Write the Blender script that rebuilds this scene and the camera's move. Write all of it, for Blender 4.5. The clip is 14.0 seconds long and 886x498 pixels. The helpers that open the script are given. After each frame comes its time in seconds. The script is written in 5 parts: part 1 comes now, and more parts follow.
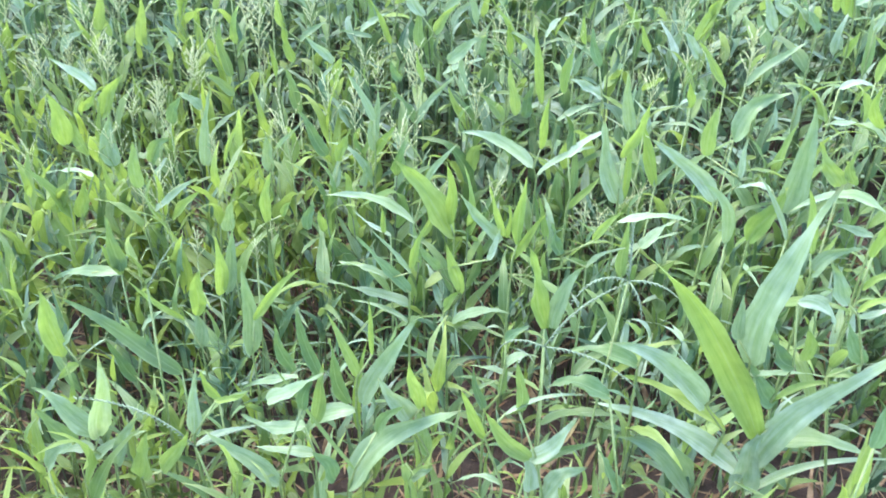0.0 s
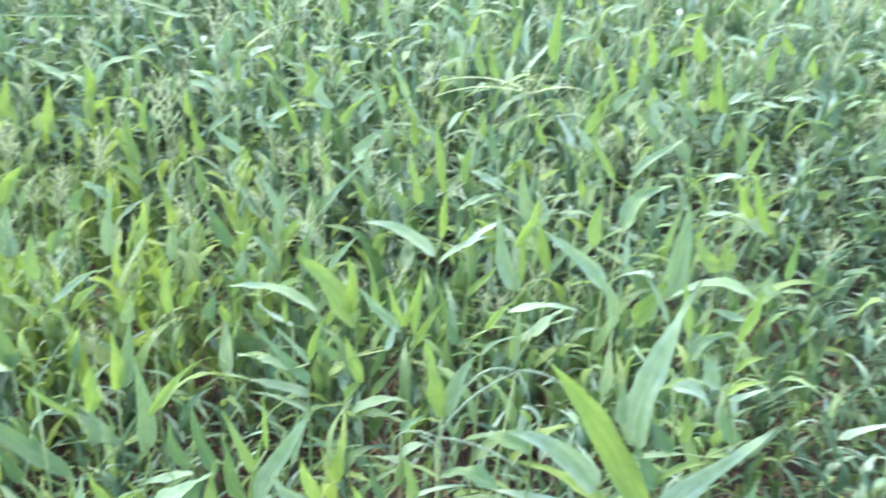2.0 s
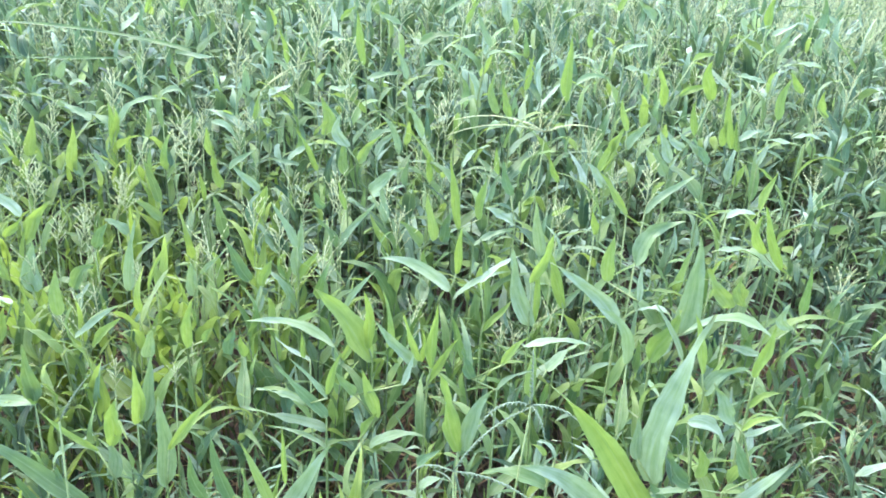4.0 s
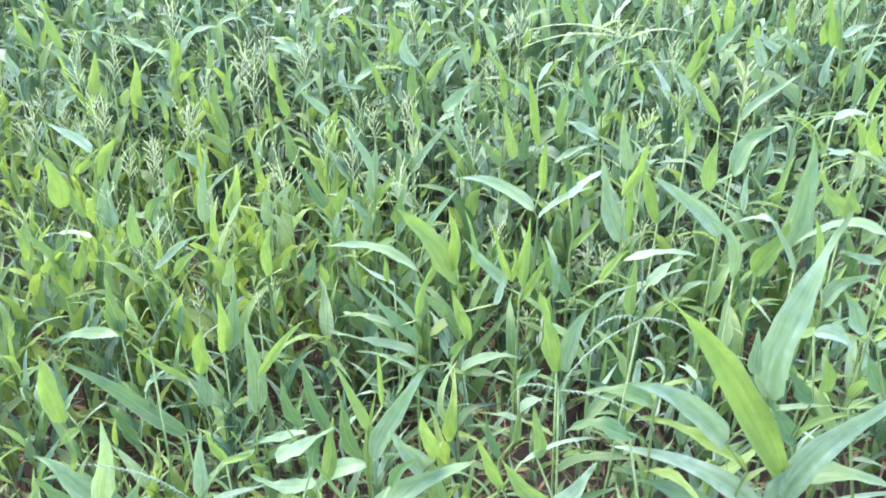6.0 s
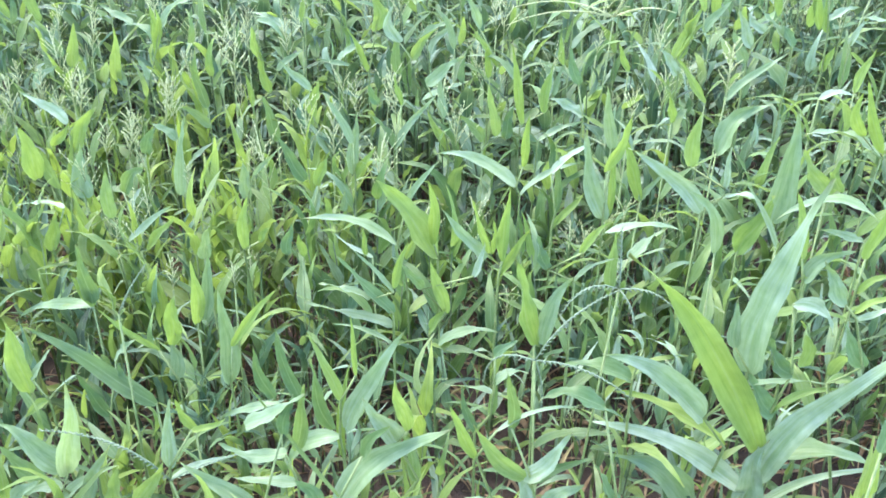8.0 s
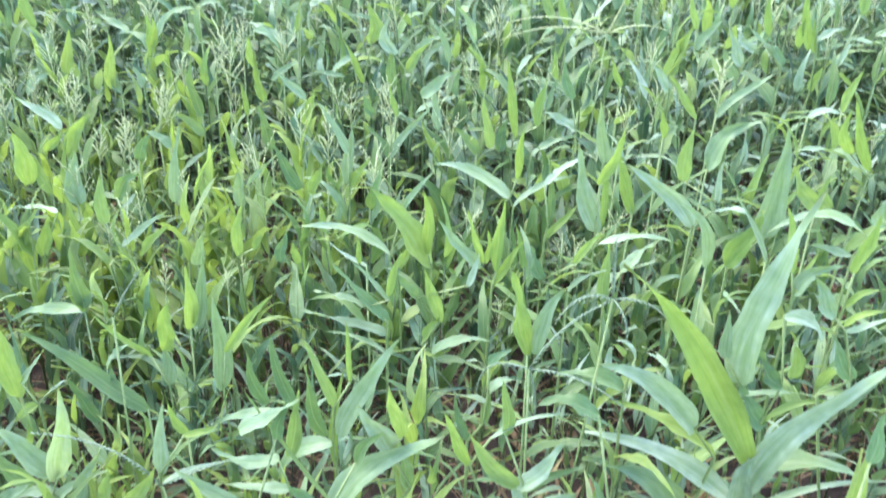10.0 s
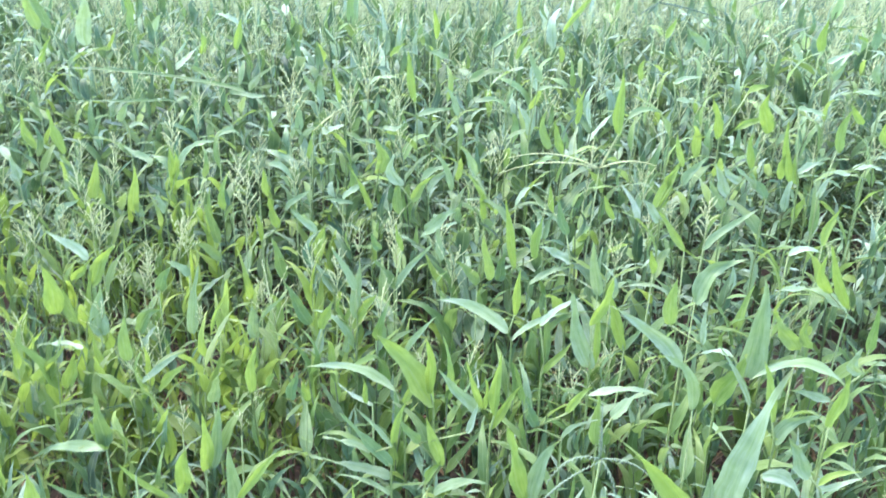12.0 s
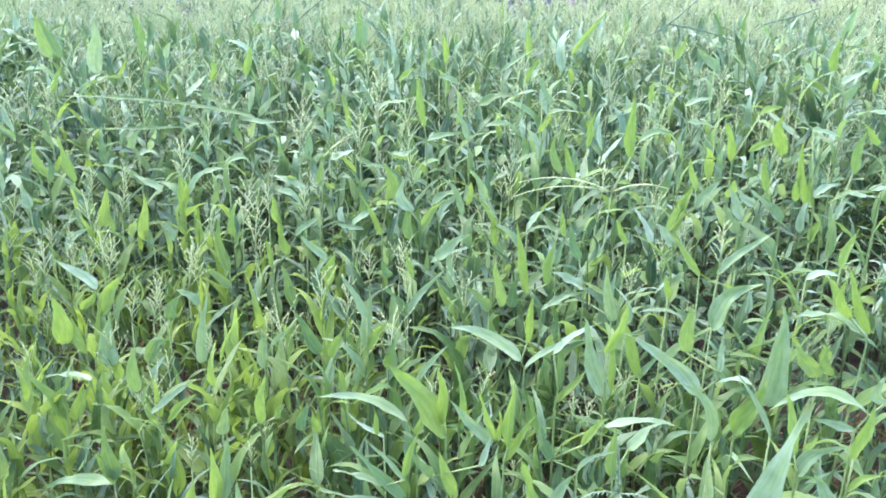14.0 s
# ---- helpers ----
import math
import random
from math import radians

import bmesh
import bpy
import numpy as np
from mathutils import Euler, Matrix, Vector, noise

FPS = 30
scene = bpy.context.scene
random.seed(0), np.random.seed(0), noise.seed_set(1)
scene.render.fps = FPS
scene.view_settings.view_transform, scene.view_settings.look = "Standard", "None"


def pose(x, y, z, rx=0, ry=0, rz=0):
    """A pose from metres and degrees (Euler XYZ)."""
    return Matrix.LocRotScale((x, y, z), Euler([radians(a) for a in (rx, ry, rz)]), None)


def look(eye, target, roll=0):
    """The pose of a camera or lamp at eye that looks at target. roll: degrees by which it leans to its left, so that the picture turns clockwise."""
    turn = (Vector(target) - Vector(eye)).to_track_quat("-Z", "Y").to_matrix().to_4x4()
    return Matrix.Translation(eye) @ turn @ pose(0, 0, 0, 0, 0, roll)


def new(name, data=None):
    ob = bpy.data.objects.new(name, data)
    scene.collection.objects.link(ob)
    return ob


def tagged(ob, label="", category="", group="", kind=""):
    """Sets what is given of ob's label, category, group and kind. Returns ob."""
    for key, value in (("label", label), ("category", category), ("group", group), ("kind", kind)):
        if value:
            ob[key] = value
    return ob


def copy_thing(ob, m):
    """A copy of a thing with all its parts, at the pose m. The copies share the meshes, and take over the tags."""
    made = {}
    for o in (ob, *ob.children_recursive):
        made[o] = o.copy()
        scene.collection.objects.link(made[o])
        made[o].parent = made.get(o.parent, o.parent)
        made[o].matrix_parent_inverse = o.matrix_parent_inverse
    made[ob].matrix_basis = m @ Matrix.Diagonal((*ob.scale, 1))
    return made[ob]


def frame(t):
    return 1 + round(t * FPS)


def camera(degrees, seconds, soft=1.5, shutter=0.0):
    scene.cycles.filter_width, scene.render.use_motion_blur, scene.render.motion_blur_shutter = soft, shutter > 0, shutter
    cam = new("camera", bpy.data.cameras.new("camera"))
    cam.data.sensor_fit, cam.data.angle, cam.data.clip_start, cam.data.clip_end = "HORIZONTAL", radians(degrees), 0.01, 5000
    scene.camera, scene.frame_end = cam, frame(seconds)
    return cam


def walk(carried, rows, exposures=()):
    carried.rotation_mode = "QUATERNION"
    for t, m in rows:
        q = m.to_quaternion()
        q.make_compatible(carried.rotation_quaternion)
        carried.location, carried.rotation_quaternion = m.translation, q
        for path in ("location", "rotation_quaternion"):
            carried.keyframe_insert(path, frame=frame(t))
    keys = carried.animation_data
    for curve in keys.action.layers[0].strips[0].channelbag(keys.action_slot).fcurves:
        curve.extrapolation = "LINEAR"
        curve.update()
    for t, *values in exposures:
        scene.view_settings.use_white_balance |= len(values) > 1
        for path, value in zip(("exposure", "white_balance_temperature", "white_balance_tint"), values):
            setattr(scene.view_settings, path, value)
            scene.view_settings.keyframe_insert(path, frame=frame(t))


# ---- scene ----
cam = camera(60.63, 14.0, soft=1.7, shutter=0.6)
PATH = [
    (0, (0.202, -0.174, 1.531), (0.054, 1.546, 0.52), 1.8),
    (0.5, (0.19, -0.183, 1.536), (0.01, 1.557, 0.567), 2.0),
    (1, (0.187, -0.187, 1.559), (0.0, 1.566, 0.614), 2.2),
    (1.5, (0.213, -0.19, 1.557), (0.109, 1.593, 0.658), 2.8),
    (2, (0.266, -0.197, 1.593), (0.294, 1.621, 0.759), 3.8),
    (2.2, (0.263, -0.208, 1.625), (0.369, 1.606, 0.789), 4.8),
    (4.5, (0.254, -0.226, 1.597), (0.206, 1.631, 0.856), 2.8),
    (5, (0.228, -0.23, 1.589), (0.147, 1.626, 0.847), 2.5),
    (5.5, (0.209, -0.228, 1.59), (0.081, 1.619, 0.833), 2.0),
    (6, (0.182, -0.163, 1.515), (0.039, 1.62, 0.619), -0.5),
    (6.5, (0.192, -0.161, 1.48), (0.04, 1.645, 0.634), -0.6),
    (7, (0.195, -0.159, 1.478), (0.06, 1.64, 0.615), 0.0),
    (7.5, (0.197, -0.16, 1.459), (0.054, 1.624, 0.566), -0.6),
    (7.7, (0.204, -0.158, 1.46), (0.069, 1.618, 0.552), 0.0),
    (9.8, (0.178, -0.187, 1.464), (0.109, 1.592, 0.555), 1.8),
    (10, (0.188, -0.175, 1.454), (0.108, 1.623, 0.582), 2.0),
    (10.5, (0.194, -0.199, 1.497), (0.077, 1.64, 0.719), 1.4),
    (11, (0.223, -0.187, 1.563), (0.122, 1.662, 0.808), 1.7),
    (11.5, (0.201, -0.202, 1.63), (0.057, 1.651, 0.892), 1.5),
    (12, (0.204, -0.208, 1.674), (0.09, 1.656, 0.957), 1.4),
    (12.5, (0.221, -0.199, 1.712), (0.106, 1.684, 1.047), -0.2),
    (13, (0.226, -0.188, 1.711), (0.096, 1.697, 1.054), -0.6),
    (13.5, (0.221, -0.191, 1.713), (0.094, 1.691, 1.049), -0.2),
    (14, (0.201, -0.179, 1.683), (0.057, 1.7, 1.015), 0.6),
]
walk(cam, [(t, look(eye, target, roll)) for t, eye, target, roll in PATH],
     [(0.0, 3.27), (5.0, 3.21), (6.0, 3.3), (7.0, 3.25), (10.0, 3.23), (12.9, 3.21), (13.4, 3.1), (14.0, 3.1)])

# ---- world and light: soft open sky, bright low glow from the far side ----
world = bpy.data.worlds.new("sky")
scene.world = world
world.use_nodes = True
nt = world.node_tree
sky = nt.nodes.new("ShaderNodeTexSky")
sky.sky_type = "NISHITA"
sky.sun_disc = False
sky.sun_elevation = radians(67)
sky.sun_rotation = radians(-48)
sky.air_density = 1.0
sky.dust_density = 1.0
nt.links.new(sky.outputs[0], nt.nodes["Background"].inputs[0])
nt.nodes["Background"].inputs[1].default_value = 0.15
sun_data = bpy.data.lights.new("sun", "SUN")
sun_data.energy = 1.1
sun_data.angle = radians(50)
sun_data.color = (1.0, 0.94, 0.87)
sun = new("sun", sun_data)
sun.matrix_world = look((-1.8, 1.6, 5.6), (0, 0, 0))


# ---- materials ----
def material(name):
    m = bpy.data.materials.new(name)
    m.use_nodes = True
    t = m.node_tree
    t.nodes.clear()
    out = t.nodes.new("ShaderNodeOutputMaterial")
    return m, t, out


def node(t, kind, **inputs):
    n = t.nodes.new(kind)
    for k, v in inputs.items():
        n.inputs[k.replace("_", " ")].default_value = v
    return n


def ramp(t, stops):
    n = t.nodes.new("ShaderNodeValToRGB")
    e = n.color_ramp.elements
    while len(e) < len(stops):
        e.new(0.5)
    for k, (p, c) in zip(e, stops):
        k.position, k.color = p, (*c, 1)
    return n


def leaf_material(name, joined, tones, trans, gloss, glow):
    """Grass blade: pale midrib, fine parallel veins, bluish bloom above, lit through from behind."""
    m, t, out = material(name)
    uv = t.nodes.new("ShaderNodeUVMap")
    sep = t.nodes.new("ShaderNodeSeparateXYZ")
    t.links.new(uv.outputs[0], sep.inputs[0])
    if joined:
        rnd = t.nodes.new("ShaderNodeNewGeometry").outputs["Random Per Island"]
    else:
        rnd = t.nodes.new("ShaderNodeObjectInfo").outputs["Random"]
    tone = ramp(t, tones)
    t.links.new(rnd, tone.inputs[0])
    geo = t.nodes.new("ShaderNodeTexCoord")
    blot = node(t, "ShaderNodeTexNoise", Scale=38.0, Detail=3.0)
    t.links.new(geo.outputs["Object"], blot.inputs["Vector"])
    # veins
    wave = t.nodes.new("ShaderNodeMath")
    wave.operation = "MULTIPLY"
    wave.inputs[1].default_value = 75.0
    t.links.new(sep.outputs[0], wave.inputs[0])
    sine = t.nodes.new("ShaderNodeMath")
    sine.operation = "SINE"
    t.links.new(wave.outputs[0], sine.inputs[0])
    # midrib
    off = t.nodes.new("ShaderNodeMath")
    off.operation = "SUBTRACT"
    off.inputs[1].default_value = 0.5
    t.links.new(sep.outputs[0], off.inputs[0])
    dist = t.nodes.new("ShaderNodeMath")
    dist.operation = "ABSOLUTE"
    t.links.new(off.outputs[0], dist.inputs[0])
    rib = ramp(t, [(0.0, (0.55, 0.55, 0.55)), (0.045, (0, 0, 0))])
    t.links.new(dist.outputs[0], rib.inputs[0])
    shade = t.nodes.new("ShaderNodeMix")
    shade.data_type = "RGBA"
    shade.blend_type = "MULTIPLY"
    shade.inputs["Factor"].default_value = 0.6
    t.links.new(tone.outputs[0], shade.inputs[6])
    t.links.new(ramp_of(t, blot.outputs[0]), shade.inputs[7])
    broad = node(t, "ShaderNodeTexNoise", Scale=11.0, Detail=2.0)
    t.links.new(geo.outputs["Object"], broad.inputs["Vector"])
    patch = ramp(t, [(0.45, (0, 0, 0)), (0.75, (0.55, 0.55, 0.55))])
    t.links.new(broad.outputs[0], patch.inputs[0])
    sallow = t.nodes.new("ShaderNodeMix")
    sallow.data_type = "RGBA"
    t.links.new(patch.outputs[0], sallow.inputs["Factor"])
    t.links.new(shade.outputs[2], sallow.inputs[6])
    sallow.inputs[7].default_value = (0.20, 0.27, 0.08, 1)
    ribbed = t.nodes.new("ShaderNodeMix")
    ribbed.data_type = "RGBA"
    t.links.new(rib.outputs[0], ribbed.inputs["Factor"])
    t.links.new(sallow.outputs[2], ribbed.inputs[6])
    ribbed.inputs[7].default_value = (0.21, 0.27, 0.14, 1)
    rim = ramp(t, [(0.36, (0, 0, 0)), (0.5, (0.16, 0.16, 0.16))])
    t.links.new(dist.outputs[0], rim.inputs[0])
    rimmed = t.nodes.new("ShaderNodeMix")
    rimmed.data_type = "RGBA"
    t.links.new(rim.outputs[0], rimmed.inputs["Factor"])
    t.links.new(ribbed.outputs[2], rimmed.inputs[6])
    rimmed.inputs[7].default_value = (0.25, 0.31, 0.19, 1)
    # long streaks and blotches of bloom
    stretch = node(t, "ShaderNodeMapping")
    stretch.inputs["Scale"].default_value = (3.2, 1.5, 1.0)
    t.links.new(uv.outputs[0], stretch.inputs["Vector"])
    shift = t.nodes.new("ShaderNodeVectorMath")
    shift.operation = "ADD"
    t.links.new(stretch.outputs[0], shift.inputs[0])
    t.links.new(tone.outputs[0], shift.inputs[1])
    streak = node(t, "ShaderNodeTexNoise", Scale=2.2, Detail=4.0, Roughness=0.65)
    t.links.new(shift.outputs[0], streak.inputs["Vector"])
    streaks = ramp(t, [(0.3, (0.66, 0.76, 0.62)), (0.5, (1, 1, 1)), (0.7, (1.25, 1.2, 1.4))])
    t.links.new(streak.outputs[0], streaks.inputs[0])
    streaky = t.nodes.new("ShaderNodeMix")
    streaky.data_type, streaky.blend_type = "RGBA", "MULTIPLY"
    streaky.inputs["Factor"].default_value = 1.0
    t.links.new(rimmed.outputs[2], streaky.inputs[6])
    t.links.new(streaks.outputs[0], streaky.inputs[7])
    drift = ramp(t, [(0.0, (1.12, 1.1, 1.0)), (0.3, (1, 1, 1)), (0.75, (0.86, 0.9, 0.9)), (1.0, (1.05, 1.05, 0.95))])
    t.links.new(sep.outputs[1], drift.inputs[0])
    along = t.nodes.new("ShaderNodeMix")
    along.data_type, along.blend_type = "RGBA", "MULTIPLY"
    along.inputs["Factor"].default_value = 1.0
    t.links.new(streaky.outputs[2], along.inputs[6])
    t.links.new(drift.outputs[0], along.inputs[7])
    # dry tip
    tip = ramp(t, [(0.93, (0, 0, 0)), (1.0, (0.7, 0.7, 0.7))])
    t.links.new(sep.outputs[1], tip.inputs[0])
    dry = t.nodes.new("ShaderNodeMix")
    dry.data_type = "RGBA"
    t.links.new(tip.outputs[0], dry.inputs["Factor"])
    t.links.new(along.outputs[2], dry.inputs[6])
    dry.inputs[7].default_value = (0.22, 0.21, 0.10, 1)
    bump = node(t, "ShaderNodeBump", Strength=0.02, Distance=0.002)
    t.links.new(sine.outputs[0], bump.inputs["Height"])
    p = node(t, "ShaderNodeBsdfPrincipled", Roughness=gloss)
    p.inputs["Specular IOR Level"].default_value = 0.22
    p.inputs["Sheen Weight"].default_value = 0.06
    p.inputs["Sheen Roughness"].default_value = 0.5
    p.inputs["Sheen Tint"].default_value = (0.8, 0.95, 1.0, 1)
    t.links.new(dry.outputs[2], p.inputs["Base Color"])
    t.links.new(bump.outputs[0], p.inputs["Normal"])
    tr = t.nodes.new("ShaderNodeBsdfTranslucent")
    warm = t.nodes.new("ShaderNodeMix")
    warm.data_type = "RGBA"
    warm.inputs["Factor"].default_value = 0.5
    t.links.new(dry.outputs[2], warm.inputs[6])
    warm.inputs[7].default_value = (*glow, 1)
    t.links.new(warm.outputs[2], tr.inputs["Color"])
    mix = t.nodes.new("ShaderNodeMixShader")
    mix.inputs[0].default_value = trans
    t.links.new(p.outputs[0], mix.inputs[1])
    t.links.new(tr.outputs[0], mix.inputs[2])
    t.links.new(mix.outputs[0], out.inputs[0])
    return m


def ramp_of(t, socket):
    r = ramp(t, [(0.3, (0.6, 0.65, 0.6)), (0.7, (1.15, 1.1, 1.0))])
    t.links.new(socket, r.inputs[0])
    return r.outputs[0]


TONES = [(0.0, (0.065, 0.115, 0.060)), (0.3, (0.105, 0.17, 0.075)), (0.55, (0.16, 0.225, 0.08)), (0.7, (0.205, 0.275, 0.075)), (0.8, (0.135, 0.20, 0.125)), (1.0, (0.235, 0.295, 0.22))]
# tall stand: the shade of its hollows is put into darker leaf tones
TALL_SHADED = [(0.0, (0.022, 0.050, 0.034)), (0.34, (0.045, 0.098, 0.058)), (0.55, (0.105, 0.185, 0.10)), (0.66, (0.20, 0.295, 0.07)), (0.74, (0.14, 0.225, 0.135)), (1.0, (0.31, 0.385, 0.31))]
# far field: distance haze and glare put into paler, bluer leaf tones
FAR_HAZED = [(0.0, (0.06, 0.10, 0.075)), (0.35, (0.14, 0.21, 0.15)), (0.65, (0.22, 0.30, 0.20)), (0.8, (0.27, 0.35, 0.14)), (0.88, (0.18, 0.24, 0.19)), (1.0, (0.30, 0.35, 0.30))]
YOUNG = [(0.0, (0.145, 0.22, 0.065)), (0.5, (0.19, 0.265, 0.065)), (1.0, (0.225, 0.30, 0.085))]
# pale leaves: the whitish sheen of the sky is put into these tones
BLUE = [(0.0, (0.14, 0.205, 0.12)), (0.5, (0.19, 0.26, 0.165)), (1.0, (0.26, 0.325, 0.25))]
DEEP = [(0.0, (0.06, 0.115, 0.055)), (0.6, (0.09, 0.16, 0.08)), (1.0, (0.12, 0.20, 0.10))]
# thicket tones: the dark of the gaps between plants is painted in
MIDST_SHADED = [(0.0, (0.045, 0.095, 0.034)), (0.35, (0.09, 0.165, 0.055)), (0.6, (0.16, 0.25, 0.075)), (0.75, (0.22, 0.31, 0.08)), (0.85, (0.14, 0.22, 0.125)), (1.0, (0.27, 0.345, 0.25))]
WARM = [(p, (r * 1.42, g * 1.3, b * 0.9)) for p, (r, g, b) in TONES]
GLOW = (0.27, 0.40, 0.05)
blade_green = leaf_material("blade_green", False, TONES, 0.42, 0.45, GLOW)
blade_young = leaf_material("blade_young", False, YOUNG, 0.42, 0.5, GLOW)
blade_blue = leaf_material("blade_blue", False, BLUE, 0.3, 0.5, GLOW)
blade_joined = leaf_material("blade_joined", True, WARM, 0.45, 0.48, GLOW)
blade_dry = leaf_material("blade_dry", False, [(0.0, (0.20, 0.125, 0.06)), (1.0, (0.32, 0.24, 0.135))], 0.3, 0.7, (0.33, 0.21, 0.08))
blade_midst_shaded = leaf_material("blade_midst_shaded", True, MIDST_SHADED, 0.36, 0.48, (0.20, 0.32, 0.05))
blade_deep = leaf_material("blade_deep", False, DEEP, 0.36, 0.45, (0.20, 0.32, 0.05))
blade_tall_shaded = leaf_material("blade_tall_shaded", True, TALL_SHADED, 0.27, 0.5, (0.18, 0.275, 0.08))
blade_far_hazed = leaf_material("blade_far_hazed", True, FAR_HAZED, 0.28, 0.45, (0.20, 0.275, 0.12))


def plain(name, lo, hi, rough, scale, trans=0.0, joined=False):
    m, t, out = material(name)
    tc = t.nodes.new("ShaderNodeTexCoord")
    n1 = node(t, "ShaderNodeTexNoise", Scale=scale, Detail=5.0)
    t.links.new(tc.outputs["Object"], n1.inputs["Vector"])
    r = ramp(t, [(0.32, lo), (0.68, hi)])
    t.links.new(n1.outputs[0], r.inputs[0])
    p = node(t, "ShaderNodeBsdfPrincipled", Roughness=rough)
    t.links.new(r.outputs[0], p.inputs["Base Color"])
    b = node(t, "ShaderNodeBump", Strength=0.4, Distance=0.004)
    t.links.new(n1.outputs[0], b.inputs["Height"])
    t.links.new(b.outputs[0], p.inputs["Normal"])
    if trans:
        tr = t.nodes.new("ShaderNodeBsdfTranslucent")
        t.links.new(r.outputs[0], tr.inputs["Color"])
        mx = t.nodes.new("ShaderNodeMixShader")
        mx.inputs[0].default_value = trans
        t.links.new(p.outputs[0], mx.inputs[1])
        t.links.new(tr.outputs[0], mx.inputs[2])
        t.links.new(mx.outputs[0], out.inputs[0])
    else:
        t.links.new(p.outputs[0], out.inputs[0])
    return m


stem_green = plain("stem_green", (0.11, 0.165, 0.05), (0.19, 0.23, 0.085), 0.5, 60.0)
# stems inside the stand: shade painted as a darker stem green
stem_shaded = plain("stem_shaded", (0.045, 0.07, 0.03), (0.10, 0.13, 0.055), 0.5, 60.0)
spikelet_pale = plain("spikelet_pale", (0.385, 0.42, 0.21), (0.51, 0.535, 0.30), 0.6, 120.0, 0.3)
spike_dark = plain("spike_dark", (0.05, 0.085, 0.055), (0.11, 0.16, 0.10), 0.6, 120.0)
spike_grey = plain("spike_grey", (0.085, 0.125, 0.07), (0.15, 0.195, 0.12), 0.6, 120.0)
straw = plain("straw", (0.16, 0.09, 0.045), (0.34, 0.24, 0.14), 0.7, 40.0, 0.25)


def soil_material():
    m, t, out = material("soil")
    tc = t.nodes.new("ShaderNodeTexCoord")
    damp = node(t, "ShaderNodeTexNoise", Scale=0.9, Detail=4.0)
    clod = node(t, "ShaderNodeTexNoise", Scale=18.0, Detail=8.0, Roughness=0.7)
    grit = node(t, "ShaderNodeTexNoise", Scale=160.0, Detail=3.0)
    for n in (damp, clod, grit):
        t.links.new(tc.outputs["Object"], n.inputs["Vector"])
    r1 = ramp(t, [(0.3, (0.035, 0.024, 0.020)), (0.55, (0.072, 0.048, 0.040)), (0.75, (0.125, 0.088, 0.072))])
    t.links.new(clod.outputs[0], r1.inputs[0])
    r2 = ramp(t, [(0.35, (0.6, 0.58, 0.56)), (0.7, (1.1, 1.08, 1.05))])
    t.links.new(damp.outputs[0], r2.inputs[0])
    mul = t.nodes.new("ShaderNodeMix")
    mul.data_type, mul.blend_type = "RGBA", "MULTIPLY"
    mul.inputs["Factor"].default_value = 1.0
    t.links.new(r1.outputs[0], mul.inputs[6])
    t.links.new(r2.outputs[0], mul.inputs[7])
    add = t.nodes.new("ShaderNodeMath")
    add.operation = "ADD"
    t.links.new(clod.outputs[0], add.inputs[0])
    t.links.new(grit.outputs[0], add.inputs[1])
    b = node(t, "ShaderNodeBump", Strength=0.7, Distance=0.01)
    t.links.new(add.outputs[0], b.inputs["Height"])
    p = node(t, "ShaderNodeBsdfPrincipled", Roughness=0.95)
    t.links.new(mul.outputs[2], p.inputs["Base Color"])
    t.links.new(b.outputs[0], p.inputs["Normal"])
    t.links.new(p.outputs[0], out.inputs[0])
    return m


soil = soil_material()
# scrub grey with the blue haze of distance mixed into the colour
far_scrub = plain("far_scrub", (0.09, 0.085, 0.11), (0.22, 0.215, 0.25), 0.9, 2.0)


# ---- mesh helpers ----
def blade_arrays(length, width, bow, wave=0.0, fold=0.25, segs=8, halves=1, curl=0.0, phase=0.0, twist=0.0, belly=0.19, neck=0.55, taper=0.92):
    """A grass blade from its base along +y, upper face +z. bow: how far the middle rises over the chord; fold: depth of the V."""
    v, f, uv = [], [], []
    cols = 2 * halves + 1
    for i in range(segs + 1):
        s = i / segs
        half = 0.5 * width * (neck + (1 - neck) * math.sin(math.pi / 2 * s / belly) if s < belly else max(0.0, 1 - ((s - belly) / (1 - belly)) ** taper)) * (0.45 if i == 0 else 1) + 0.0004
        y = length * s
        z = 4 * bow * s * (1 - s)
        side = curl * s * s + 0.9 * wave * width * math.sin(phase * 1.7 + s * 6.5)
        for c in range(cols):
            a = c / halves - 1
            lift = fold * half * (abs(a) - 0.35) * (1 - 0.5 * s)
            lift += wave * width * abs(a) * (math.sin(phase + s * 13 + a * 1.7) + 0.5 * math.sin(phase * 2.3 + s * 29 - a * 2.6))
            w = twist * (s - 0.25)
            across = a * half
            v.append((across * math.cos(w) - lift * math.sin(w) + side, y, z + across * math.sin(w) + lift * math.cos(w)))
            uv.append(((a + 1) / 2, s))
    for i in range(segs):
        for c in range(cols - 1):
            k = i * cols + c
            f.append((k, k + 1, k + cols + 1, k + cols))
    return v, f, uv


def mesh_of(name, v, f, uv, mat, smooth=True):
    me = bpy.data.meshes.new(name)
    me.from_pydata(v, [], f)
    if uv is not None:
        layer = me.uv_layers.new(name="UVMap")
        idx = np.empty(len(me.loops), dtype=np.int32)
        me.loops.foreach_get("vertex_index", idx)
        layer.data.foreach_set("uv", np.asarray(uv, dtype=np.float32)[idx].ravel())
    me.materials.append(mat)
    if smooth:
        me.polygons.foreach_set("use_smooth", np.ones(len(me.polygons), dtype=bool))
    me.update()
    return me


